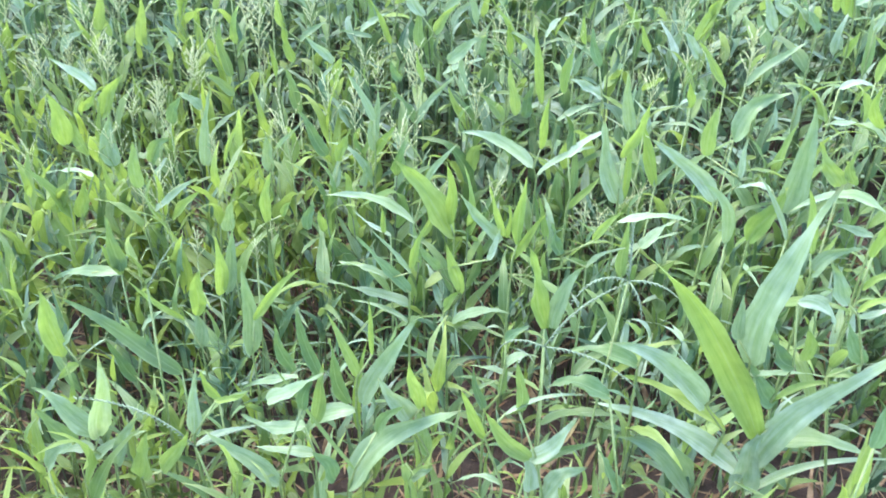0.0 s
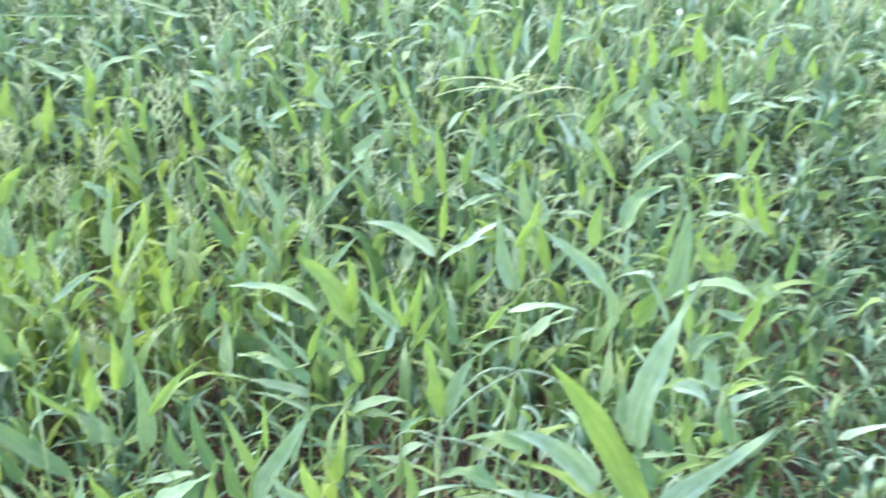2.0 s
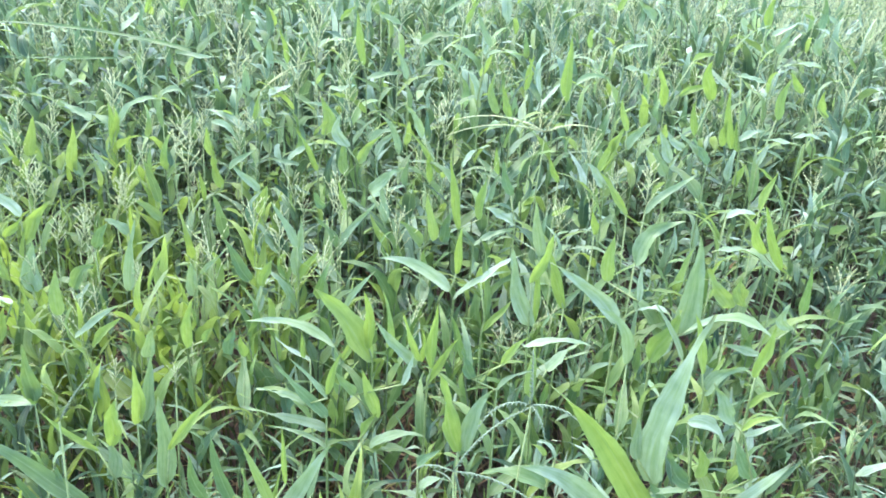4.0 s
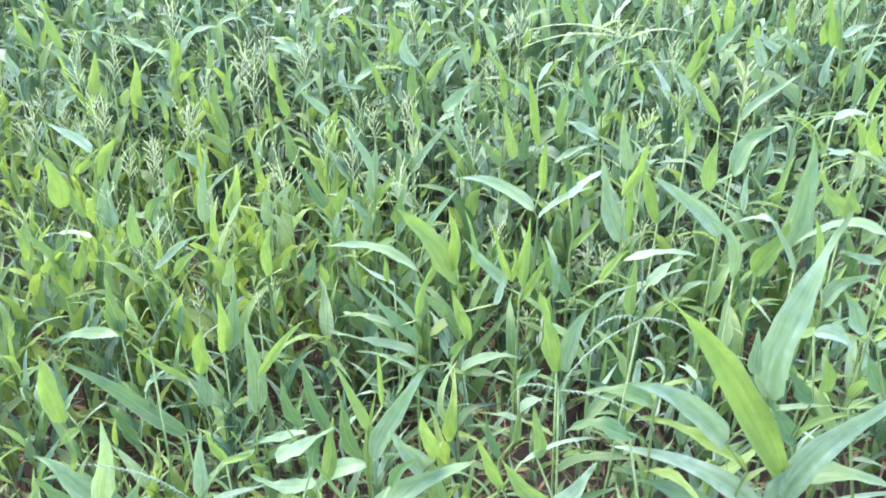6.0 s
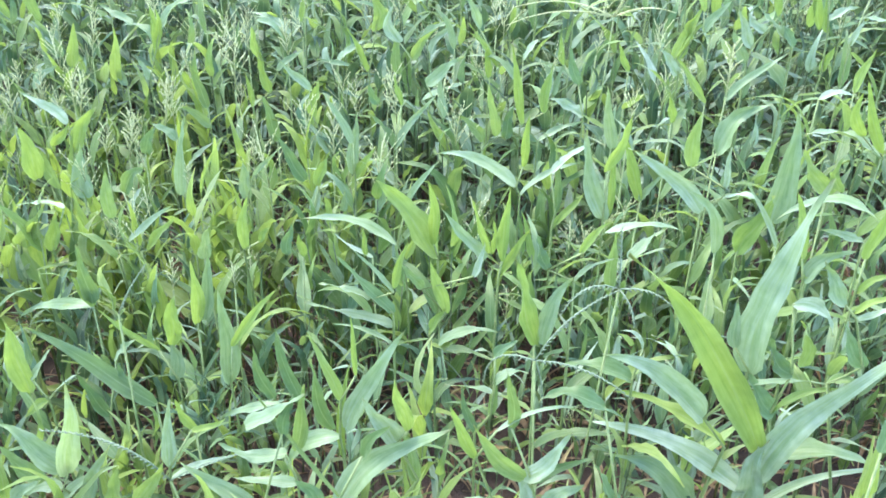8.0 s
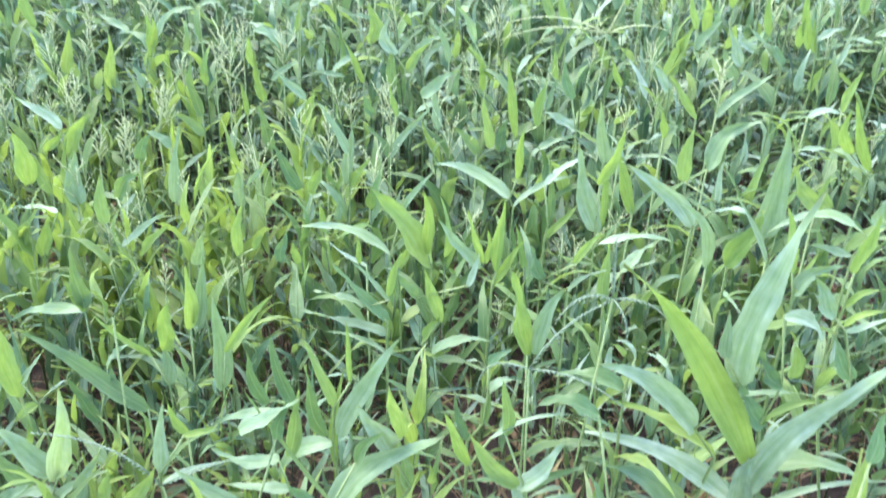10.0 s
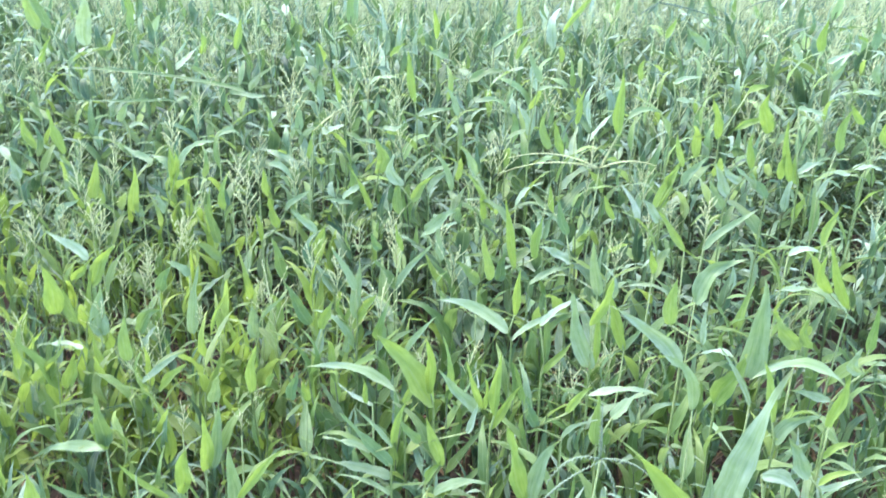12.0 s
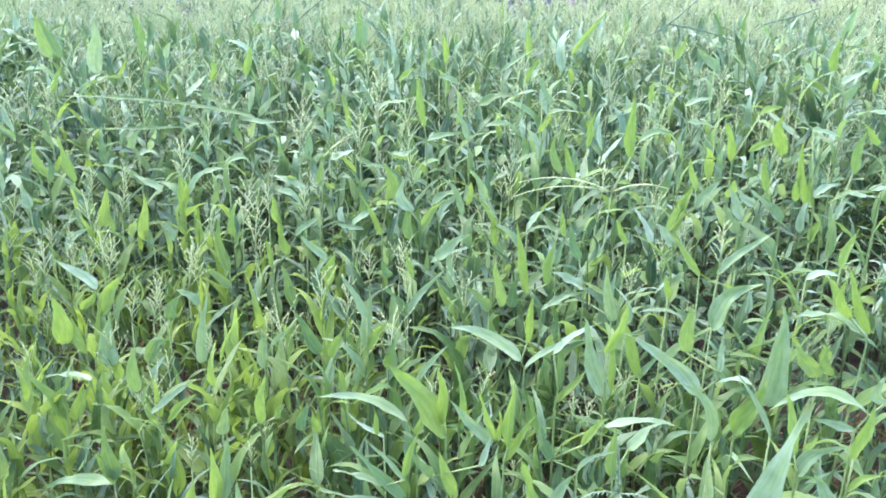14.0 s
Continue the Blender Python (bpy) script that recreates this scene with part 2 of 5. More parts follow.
def tube_arrays(pts, radii, sides=6):
    v, f = [], []
    pts = [Vector(p) for p in pts]
    for i, p in enumerate(pts):
        d = (pts[min(i + 1, len(pts) - 1)] - pts[max(i - 1, 0)]).normalized()
        a = d.orthogonal().normalized()
        b = d.cross(a)
        for k in range(sides):
            w = 2 * math.pi * k / sides
            v.append(tuple(p + radii[i] * (math.cos(w) * a + math.sin(w) * b)))
    for i in range(len(pts) - 1):
        for k in range(sides):
            f.append((i * sides + k, i * sides + (k + 1) % sides, (i + 1) * sides + (k + 1) % sides, (i + 1) * sides + k))
    f.append(tuple(range(sides))[::-1])
    f.append(tuple((len(pts) - 1) * sides + k for k in range(sides)))
    return v, f


def join(parts_list):
    v, f = [], []
    for pv, pf in parts_list:
        n = len(v)
        v += pv
        f += [tuple(i + n for i in q) for q in pf]
    return v, f


def grain(p, d, size, fat=0.22):
    """A spikelet: a small pointed six-sided seed from p along d."""
    d = Vector(d).normalized()
    p = Vector(p)
    return tube_arrays([p, p + d * size * 0.4, p + d * size], [size * 0.06, size * fat, size * 0.03], 4)


def panicle_arrays(rng, height, spread, arms, grains, thick=0.0014, size=0.0075, sides=4):
    """An open seed head: a thin axis with rising side arms that carry spikelets."""
    out = [tube_arrays([(0, 0, 0), (0.004, 0, height * 0.5), (0.012, 0.004, height)], [thick * 1.6, thick * 1.3, thick * 0.7], sides)]
    for k in range(arms):
        s = 0.08 + 0.85 * k / arms
        a = k * 2.4 + rng.uniform(-0.4, 0.4)
        reach = spread * (1.25 - 0.7 * s) * rng.uniform(0.7, 1.2)
        p0 = Vector((0.008 * s, 0, height * s))
        d = Vector((math.cos(a), math.sin(a), rng.uniform(1.3, 2.4)))
        p1 = p0 + d * reach * 0.5
        p2 = p0 + Vector((d.x * reach * 1.1, d.y * reach * 1.1, d.z * reach * 0.9))
        if not grains:
            out.append(tube_arrays([p0, p1, p2], [thick * 0.5, thick * 2.2, thick * 0.5], 3))
            continue
        out.append(tube_arrays([p0, p1, p2], [thick * 0.7, thick * 0.55, thick * 0.35], 3))
        for g in range(grains):
            q = (g + 1) / grains
            c = p0.lerp(p1, q * 2) if q < 0.5 else p1.lerp(p2, q * 2 - 1)
            out.append(grain(c, (d.x + rng.uniform(-0.8, 0.8), d.y + rng.uniform(-0.8, 0.8), d.z), size * rng.uniform(0.8, 1.2)))
    return join(out)


def part(name, mesh, parent, m=None, label=""):
    ob = new(name, mesh)
    ob.parent = parent
    if m is not None:
        ob.matrix_basis = m
    return tagged(ob, label)


def aim(base, azimuth, rise, roll=0.0):
    """A pose at base whose +y points along the azimuth (degrees from +x) and rises by rise degrees."""
    return pose(*base, 0, 0, azimuth - 90) @ pose(0, 0, 0, rise, 0, 0) @ pose(0, 0, 0, 0, roll, 0)


# ---- ground: one sheet of dark tilled soil, lumpy near the path, out to the horizon ----
def ground_height(x, y):
    n = noise.noise(Vector((x * 1.1, y * 1.1, 3.1))) * 0.035 + noise.noise(Vector((x * 6, y * 6, 0.4))) * 0.012 + noise.noise(Vector((x * 19, y * 19, 8.0))) * 0.006
    fade = max(0.0, 1 - max(abs(x) / 9, abs(y - 3) / 12) ** 4)
    return n * fade


def steps(lo, hi, fine_lo, fine_hi, fine):
    out = list(np.arange(fine_lo, fine_hi + 1e-6, fine))
    d, p = fine, fine_hi
    while p < hi:
        d *= 1.35
        p += d
        out.append(min(p, hi))
    d, p = fine, fine_lo
    while p > lo:
        d *= 1.35
        p -= d
        out.insert(0, max(p, lo))
    return out


xs = steps(-600, 600, -2.0, 2.6, 0.035)
ys = steps(-600, 600, 0.2, 4.2, 0.035)
gv = [(x, y, ground_height(x, y)) for y in ys for x in xs]
gf = [(j * len(xs) + i, j * len(xs) + i + 1, (j + 1) * len(xs) + i + 1, (j + 1) * len(xs) + i) for j in range(len(ys) - 1) for i in range(len(xs) - 1)]
ground = new("ground", mesh_of("ground", gv, gf, None, soil))
tagged(ground, "dark brown tilled soil under the standing millet", "ground", kind="structure")

# ---- the plants that stand out by themselves, each leaf as it grows ----
GREEN_SKIN, YOUNG_SKIN, PALE_SKIN, DRY_SKIN, DEEP_SKIN = blade_green, blade_young, blade_blue, blade_dry, blade_deep
hero_rng = random.Random(11)
foot_spots = []
# low leaves wear the deep green: shade under the canopy put into their colour
LOW_SHADED_LEAVES = [mesh_of("leaf", *blade_arrays(0.17, w, b, 0.05, 0.3, 8, 1, c, ph), blade_deep) for w, b, c, ph in ((0.024, 0.03, 0.01, 0), (0.028, 0.018, -0.01, 1.5), (0.021, 0.042, 0.004, 3), (0.030, 0.025, -0.015, 4))]

SIDE_LEAVES = [mesh_of("leaf", *blade_arrays(0.18, w, b, 0.09, 0.45, 10, 1, c, ph, math.sin(ph * 3) * 0.9, 0.24, 0.6, 0.98), blade_green) for w, b, c, ph in ((0.028, 0.045, 0.02, 0), (0.033, 0.025, -0.02, 1.5), (0.025, 0.06, 0.01, 3), (0.036, 0.03, -0.015, 4), (0.03, 0.012, 0.02, 5), (0.027, 0.052, -0.01, 2.2))]
DRY_LEAVES = [mesh_of("leaf", *blade_arrays(0.15, w, b, 0.14, 0.8, 8, 1, c, ph, 1.6), blade_dry) for w, b, c, ph in ((0.016, 0.03, 0.02, 0), (0.012, 0.018, -0.02, 1.5), (0.019, 0.042, 0.01, 3))]


def tall_plant(x, y):
    ob = new("millet_plant")
    ob.empty_display_size = 0.05
    ob.location = (x, y, ground_height(x, y))
    foot_spots.append((x, y))
    return tagged(ob, "broad-leaved millet plant rising over its neighbours", "millet plant", "millet plants")


joints = {}


def leaf(plant, dx, dy, z, azimuth, rise, roll, length, width, bow, side, skin):
    z -= plant.location.z
    young = skin is YOUNG_SKIN
    v, f, uv = blade_arrays(length, min(width, 0.34 * length), bow, hero_rng.uniform(0.06, 0.13), 0.7 if young else hero_rng.uniform(0.25, 0.7), 16, 2, 0.0, hero_rng.uniform(0, 6), hero_rng.uniform(-1.1, 1.1), hero_rng.uniform(0.3, 0.44) if young else hero_rng.uniform(0.2, 0.34), 0.45 if young else 0.62, hero_rng.uniform(1.1, 1.3))
    v = [(a + 4 * side * (b / length) * (1 - b / length), b, c) for a, b, c in v]
    label = {GREEN_SKIN.name: "", DEEP_SKIN.name: "deep green leaf", YOUNG_SKIN.name: "yellow-green young leaf", PALE_SKIN.name: "pale blue-green leaf", DRY_SKIN.name: "dry brown withered leaf"}[skin.name]
    part("leaf", mesh_of("leaf", v, f, uv, skin), plant, aim((dx, dy, z), azimuth, rise, roll), label)
    joints.setdefault(plant.name, []).append((dx, dy, z))


def finish(plant):
    """The stem through the leaf joints, and the plain side leaves that clothe it from the foot up."""
    pts = sorted(joints[plant.name], key=lambda p: p[2])
    path, last = [Vector((0, 0, -0.03))], -0.03
    for p in pts:
        if p[2] - last > 0.02:
            path.append(Vector(p))
            last = p[2]
    path.insert(1, path[0].lerp(path[1], 0.5) + Vector((hero_rng.uniform(-0.012, 0.012), hero_rng.uniform(-0.012, 0.012), 0)))
    n = len(path) - 1
    part("stem", mesh_of("stem", *tube_arrays(path, [0.0036 - 0.0016 * i / n for i in range(n + 1)], 6), None, stem_green), plant)
    turn = hero_rng.uniform(0, 360)
    reach = path[2].z
    count = 3 if reach < 0.6 else 4 if reach < 0.9 else 7
    for i in range(count):
        s = 0.3 + (0.6 if reach < 0.9 else 0.68) * i / count
        at = path[0].lerp(path[1], s * 2) if s < 0.5 else path[1].lerp(path[2], s * 2 - 1)
        k = hero_rng.uniform(0.75, 1.1)
        if i == 0 and hero_rng.random() < 0.5:
            part("leaf", DRY_LEAVES[hero_rng.randrange(3)], plant, aim(at, turn, hero_rng.uniform(-55, 10), hero_rng.uniform(-40, 40)) @ Matrix.Scale(k, 4), "dry brown withered leaf")
            continue
        m = aim(at, turn + 160 * i + hero_rng.uniform(-40, 40), hero_rng.uniform(5, 50), hero_rng.uniform(-20, 20))
        if s > 0.55 and reach > 0.6:
            part("leaf", SIDE_LEAVES[hero_rng.randrange(6)], plant, m @ Matrix.Scale(k * 1.15, 4))
        else:
            part("leaf", LOW_SHADED_LEAVES[hero_rng.randrange(4)], plant, m @ Matrix.Scale(k, 4))


head_rng = random.Random(21)
HEADS = [mesh_of("seed_head", *panicle_arrays(head_rng, 0.13, sp, 11, 7, 0.0011, 0.0095), None, spikelet_pale) for sp in (0.028, 0.034, 0.023)]


def heading_plant(x, y, z, height, lean_x, lean_y):
    """A millet plant that ends in an open pale seed head."""
    p = tall_plant(x - 0.02, y + 0.02)
    joints[p.name] = [(0.02, -0.02, z - p.location.z)]
    finish(p)
    tip = Vector((lean_x, lean_y, max(0.3, math.sqrt(max(0.05, 1 - lean_x ** 2 - lean_y ** 2)))))
    m = Matrix.Translation((0.02, -0.02, z - p.location.z)) @ Vector((0, 0, 1)).rotation_difference(tip).to_matrix().to_4x4() @ Matrix.Scale(1.05 * height / 0.13, 4)
    part("seed_head", HEADS[head_rng.randrange(3)], p, m, "pale open seed head")
    p["label"] = "millet plant ending in a pale open seed head"


def finger_grass(x, y, dx, dy, z, skin):
    ob = new("finger_grass")
    g = ground_height(x, y)
    ob.location = (x, y, g)
    ob["node"] = (dx, dy, z - g)
    part("stem", mesh_of("stem", *tube_arrays([(0, 0, -0.02), (dx * 0.4, dy * 0.4, (z - g) * 0.5), (dx, dy, z - g)], [0.003, 0.0026, 0.002], 6), None, stem_green), ob)
    return tagged(ob, "slender weed grass with a fingered seed head" if skin is not spike_dark else "slender weed grass with dark fingered seed head", "weed grass", "weed grasses")


def finger(plant, azimuth, rise, length, sag, skin):
    """One seed finger: a thin axis with two close rows of spikelets below it."""
    pts = [Vector((0, length * s, 4 * sag * s * (1 - s))) for s in (0, 0.2, 0.4, 0.6, 0.8, 1.0)]
    bold = 1.0 if skin is spike_grey else 1.4 if skin is spikelet_pale else 1.9
    out = [tube_arrays(pts, [r * bold for r in (0.0016, 0.0016, 0.0015, 0.0013, 0.001, 0.0006)], 5)]
    count = int(length / 0.0042 / bold ** 0.5)
    for i in range(2, count):
        s = i / count
        c = Vector((0, length * s, 4 * sag * s * (1 - s)))
        out.append(grain(c, ((1 if i % 2 else -1) * 0.8, 1.3, -0.4), 0.0105 * bold ** 0.6 * (1 - 0.4 * s), 0.17))
    v, f = join(out)
    node_at = Vector(plant["node"])
    part("seed_finger", mesh_of("seed_finger", v, f, None, skin), plant, aim(node_at, azimuth, rise))


p = tall_plant(-0.708, 1.035)
leaf(p, 0.022, 0.002, 0.461, -165, -33, -40, 0.065, 0.0303, 0.002, 0.002, YOUNG_SKIN)
leaf(p, -0.018, 0.002, 0.477, 173, 86, -62, 0.177, 0.0440, 0.002, 0.004, YOUNG_SKIN)
leaf(p, -0.004, 0.002, 0.514, 1, 53, 44, 0.108, 0.0178, -0.001, 0.001, PALE_SKIN)
finish(p)
p = tall_plant(-0.694, 1.276)
leaf(p, -0.000, 0.001, 0.540, 175, 63, -34, 0.087, 0.0252, 0.002, 0.002, YOUNG_SKIN)
leaf(p, 0.003, 0.001, 0.540, 172, -16, -31, 0.223, 0.0301, 0.020, 0.014, PALE_SKIN)
leaf(p, -0.003, 0.001, 0.548, 143, 82, -14, 0.147, 0.0373, 0.001, 0.003, GREEN_SKIN)
finish(p)
p = tall_plant(-0.458, 1.151)
leaf(p, 0.010, -0.023, 0.461, 121, 74, -21, 0.101, 0.0418, -0.001, 0.005, PALE_SKIN)
leaf(p, -0.020, -0.023, 0.533, -162, 49, -46, 0.162, 0.0128, -0.002, -0.003, YOUNG_SKIN)
leaf(p, 0.010, -0.023, 0.550, -18, 76, 132, 0.135, 0.0351, -0.001, -0.002, YOUNG_SKIN)
finish(p)
p = tall_plant(-0.446, 0.972)
leaf(p, 0.024, 0.001, 0.519, 178, 35, -40, 0.284, 0.0348, 0.002, 0.002, GREEN_SKIN)
leaf(p, -0.024, 0.001, 0.529, 147, 72, -25, 0.080, 0.0225, -0.003, -0.003, DEEP_SKIN)
finish(p)
p = tall_plant(-0.407, 1.190)
leaf(p, -0.007, 0.003, 0.564, -51, 82, 156, 0.165, 0.0302, 0.002, 0.005, YOUNG_SKIN)
leaf(p, 0.007, 0.003, 0.573, 71, 76, 36, 0.166, 0.0310, -0.001, 0.006, PALE_SKIN)
finish(p)
p = tall_plant(-0.298, 1.055)
leaf(p, -0.006, 0.007, 0.509, 110, 84, 23, 0.210, 0.0413, -0.001, 0.002, PALE_SKIN)
leaf(p, 0.006, 0.007, 0.600, -10, 53, 89, 0.184, 0.0188, 0.002, -0.006, YOUNG_SKIN)
finish(p)
p = tall_plant(-0.549, 0.850)
leaf(p, 0.033, -0.021, 0.398, -11, 63, 85, 0.169, 0.0292, -0.000, -0.002, PALE_SKIN)
leaf(p, -0.015, -0.021, 0.400, 3, 35, 34, 0.159, 0.0229, 0.008, -0.006, PALE_SKIN)
leaf(p, -0.004, -0.021, 0.429, 171, -22, -18, 0.115, 0.0259, 0.011, 0.004, GREEN_SKIN)
leaf(p, -0.038, -0.021, 0.444, -177, 52, -36, 0.104, 0.0301, -0.001, -0.001, GREEN_SKIN)
leaf(p, 0.015, -0.021, 0.469, -30, 72, 161, 0.245, 0.0411, 0.004, 0.002, GREEN_SKIN)
leaf(p, 0.011, -0.021, 0.475, -175, 48, -40, 0.149, 0.0408, 0.006, 0.004, PALE_SKIN)
finish(p)
p = tall_plant(-0.331, 0.849)
leaf(p, -0.020, -0.010, 0.460, 5, 24, 21, 0.141, 0.0156, 0.006, -0.003, PALE_SKIN)
leaf(p, -0.016, -0.010, 0.487, 54, 81, 44, 0.142, 0.0274, -0.000, -0.002, PALE_SKIN)
leaf(p, 0.036, -0.010, 0.576, 4, 25, 30, 0.070, 0.0126, -0.006, 0.003, YOUNG_SKIN)
finish(p)
p = tall_plant(-0.312, 0.904)
leaf(p, 0.000, -0.016, 0.534, -170, 69, -68, 0.078, 0.0168, -0.002, -0.002, YOUNG_SKIN)
finish(p)
p = tall_plant(-0.414, 0.799)
leaf(p, -0.022, -0.019, 0.422, 14, 76, 68, 0.118, 0.0526, 0.001, -0.001, GREEN_SKIN)
leaf(p, 0.022, -0.019, 0.446, 8, 58, 73, 0.119, 0.0289, -0.001, 0.000, GREEN_SKIN)
finish(p)
p = tall_plant(-0.153, 0.784)
leaf(p, -0.015, -0.004, 0.444, 177, 40, -39, 0.176, 0.0321, 0.002, 0.001, PALE_SKIN)
leaf(p, 0.038, -0.004, 0.632, 24, 73, 69, 0.078, 0.0210, 0.001, -0.001, DEEP_SKIN)
leaf(p, -0.022, -0.004, 0.642, -1, 35, 16, 0.126, 0.0341, -0.001, 0.001, PALE_SKIN)
finish(p)
p = tall_plant(-0.560, 1.064)
leaf(p, -0.016, -0.003, 0.410, -162, 70, -55, 0.132, 0.0250, -0.005, -0.006, DEEP_SKIN)
leaf(p, 0.016, -0.003, 0.529, -9, 53, 30, 0.109, 0.0239, 0.010, -0.005, PALE_SKIN)
finish(p)
p = tall_plant(-0.621, 0.774)
leaf(p, 0.000, 0.006, 0.428, -3, 47, 53, 0.104, 0.0486, 0.002, -0.003, GREEN_SKIN)
finish(p)
p = tall_plant(0.011, 1.169)
leaf(p, 0.007, -0.005, 0.549, 173, 15, -27, 0.142, 0.0110, 0.012, 0.009, PALE_SKIN)
leaf(p, 0.007, -0.005, 0.599, -174, 18, -20, 0.190, 0.0273, 0.004, 0.003, GREEN_SKIN)
leaf(p, 0.007, -0.005, 0.630, 177, 47, -34, 0.170, 0.0268, 0.002, 0.002, DEEP_SKIN)
leaf(p, -0.040, -0.005, 0.661, 173, 12, -14, 0.112, 0.0182, 0.009, 0.003, PALE_SKIN)
leaf(p, 0.010, -0.005, 0.682, 176, 48, -34, 0.125, 0.0110, 0.001, 0.001, PALE_SKIN)
leaf(p, 0.008, -0.005, 0.691, 21, 72, 77, 0.105, 0.0166, -0.001, -0.003, YOUNG_SKIN)
finish(p)
p = tall_plant(-0.043, 0.939)
leaf(p, -0.002, -0.026, 0.461, 76, 76, 14, 0.198, 0.0165, -0.003, -0.012, YOUNG_SKIN)
leaf(p, -0.008, -0.026, 0.516, 176, -50, -45, 0.157, 0.0351, 0.030, 0.029, PALE_SKIN)
leaf(p, -0.021, -0.026, 0.531, -140, 79, -105, 0.175, 0.0267, -0.003, -0.008, DEEP_SKIN)
leaf(p, 0.007, -0.026, 0.533, 3, 63, 55, 0.246, 0.0400, 0.006, -0.010, PALE_SKIN)
leaf(p, -0.003, -0.026, 0.598, 163, 65, -54, 0.145, 0.0203, 0.003, 0.006, GREEN_SKIN)
leaf(p, 0.027, -0.026, 0.656, 180, 88, -89, 0.124, 0.0099, 0.000, 0.001, YOUNG_SKIN)
finish(p)
p = tall_plant(0.075, 0.872)
leaf(p, -0.020, -0.019, 0.402, 6, 37, 40, 0.065, 0.0241, -0.001, 0.000, PALE_SKIN)
leaf(p, 0.024, -0.019, 0.479, 140, 70, -25, 0.100, 0.0238, 0.001, -0.001, GREEN_SKIN)
leaf(p, -0.012, -0.019, 0.561, -162, 61, -77, 0.121, 0.0389, -0.000, 0.003, PALE_SKIN)
leaf(p, 0.008, -0.019, 0.591, -133, 76, -109, 0.127, 0.0259, -0.001, -0.001, YOUNG_SKIN)
finish(p)
p = tall_plant(-0.028, 0.787)
leaf(p, -0.010, -0.007, 0.455, 9, 43, 32, 0.268, 0.0536, 0.026, -0.018, PALE_SKIN)
leaf(p, -0.034, -0.007, 0.471, -160, 64, -60, 0.089, 0.0299, 0.003, 0.003, DEEP_SKIN)
leaf(p, 0.002, -0.007, 0.500, 162, 50, -31, 0.266, 0.0070, -0.004, -0.003, GREEN_SKIN)
leaf(p, 0.043, -0.007, 0.594, -13, 57, 56, 0.093, 0.0245, 0.004, -0.004, GREEN_SKIN)
finish(p)
p = tall_plant(-0.167, 0.979)
leaf(p, -0.011, -0.014, 0.541, 173, -25, -17, 0.141, 0.0209, 0.009, 0.003, PALE_SKIN)
leaf(p, 0.033, -0.014, 0.545, 164, 76, -58, 0.180, 0.0250, -0.003, -0.005, DEEP_SKIN)
leaf(p, -0.021, -0.014, 0.554, -165, 77, -85, 0.123, 0.0245, -0.001, -0.004, DEEP_SKIN)
finish(p)
p = tall_plant(-0.116, 0.826)
leaf(p, 0.004, 0.003, 0.477, -179, 4, -16, 0.132, 0.0221, -0.001, -0.000, PALE_SKIN)
leaf(p, -0.012, 0.003, 0.543, -171, 15, -16, 0.117, 0.0279, -0.011, -0.004, PALE_SKIN)
leaf(p, 0.008, 0.003, 0.554, -31, 78, 132, 0.159, 0.0255, -0.000, 0.001, GREEN_SKIN)
finish(p)
p = tall_plant(0.113, 1.184)
leaf(p, -0.018, -0.002, 0.544, -3, 19, -0, 0.060, 0.0263, -0.010, -0.000, YOUNG_SKIN)
leaf(p, -0.002, -0.002, 0.548, -4, 18, 22, 0.131, 0.0279, 0.019, -0.008, PALE_SKIN)
leaf(p, -0.022, -0.002, 0.570, -3, 64, 41, 0.080, 0.0191, 0.003, -0.002, YOUNG_SKIN)
leaf(p, 0.013, -0.002, 0.625, -179, 74, -68, 0.129, 0.0271, 0.001, 0.002, YOUNG_SKIN)
leaf(p, -0.036, -0.002, 0.681, -169, 53, -42, 0.082, 0.0230, 0.002, 0.001, GREEN_SKIN)
leaf(p, 0.066, -0.002, 0.716, 23, 74, 48, 0.078, 0.0144, -0.002, 0.005, PALE_SKIN)
finish(p)
p = tall_plant(0.314, 1.097)
leaf(p, -0.009, -0.014, 0.623, -157, 75, -83, 0.206, 0.0377, 0.001, 0.002, YOUNG_SKIN)
leaf(p, 0.009, -0.014, 0.624, 10, 71, 52, 0.161, 0.0352, 0.009, -0.017, PALE_SKIN)
finish(p)
p = tall_plant(0.385, 1.209)
leaf(p, -0.001, -0.014, 0.708, -16, 40, 40, 0.106, 0.0120, 0.009, -0.006, GREEN_SKIN)
leaf(p, -0.056, -0.014, 0.731, 159, 67, -39, 0.077, 0.0246, 0.000, -0.000, DEEP_SKIN)
leaf(p, 0.007, -0.014, 0.771, -14, 56, 72, 0.093, 0.0165, 0.004, -0.007, YOUNG_SKIN)
leaf(p, 0.049, -0.014, 0.819, -8, 7, 19, 0.152, 0.0186, 0.019, -0.002, PALE_SKIN)
finish(p)
p = tall_plant(0.219, 0.971)
leaf(p, -0.023, -0.007, 0.498, 149, 71, -30, 0.101, 0.0173, -0.002, -0.003, DEEP_SKIN)
leaf(p, 0.005, -0.007, 0.544, 51, 82, 39, 0.074, 0.0167, 0.000, 0.003, GREEN_SKIN)
leaf(p, 0.010, -0.007, 0.614, 12, 15, 15, 0.066, 0.0254, 0.014, -0.006, PALE_SKIN)
leaf(p, 0.008, -0.007, 0.673, 14, 35, 32, 0.056, 0.0199, 0.005, -0.004, DEEP_SKIN)
finish(p)
p = tall_plant(0.223, 0.798)
leaf(p, 0.014, -0.018, 0.497, -174, -0, -9, 0.092, 0.0121, 0.020, 0.003, PALE_SKIN)
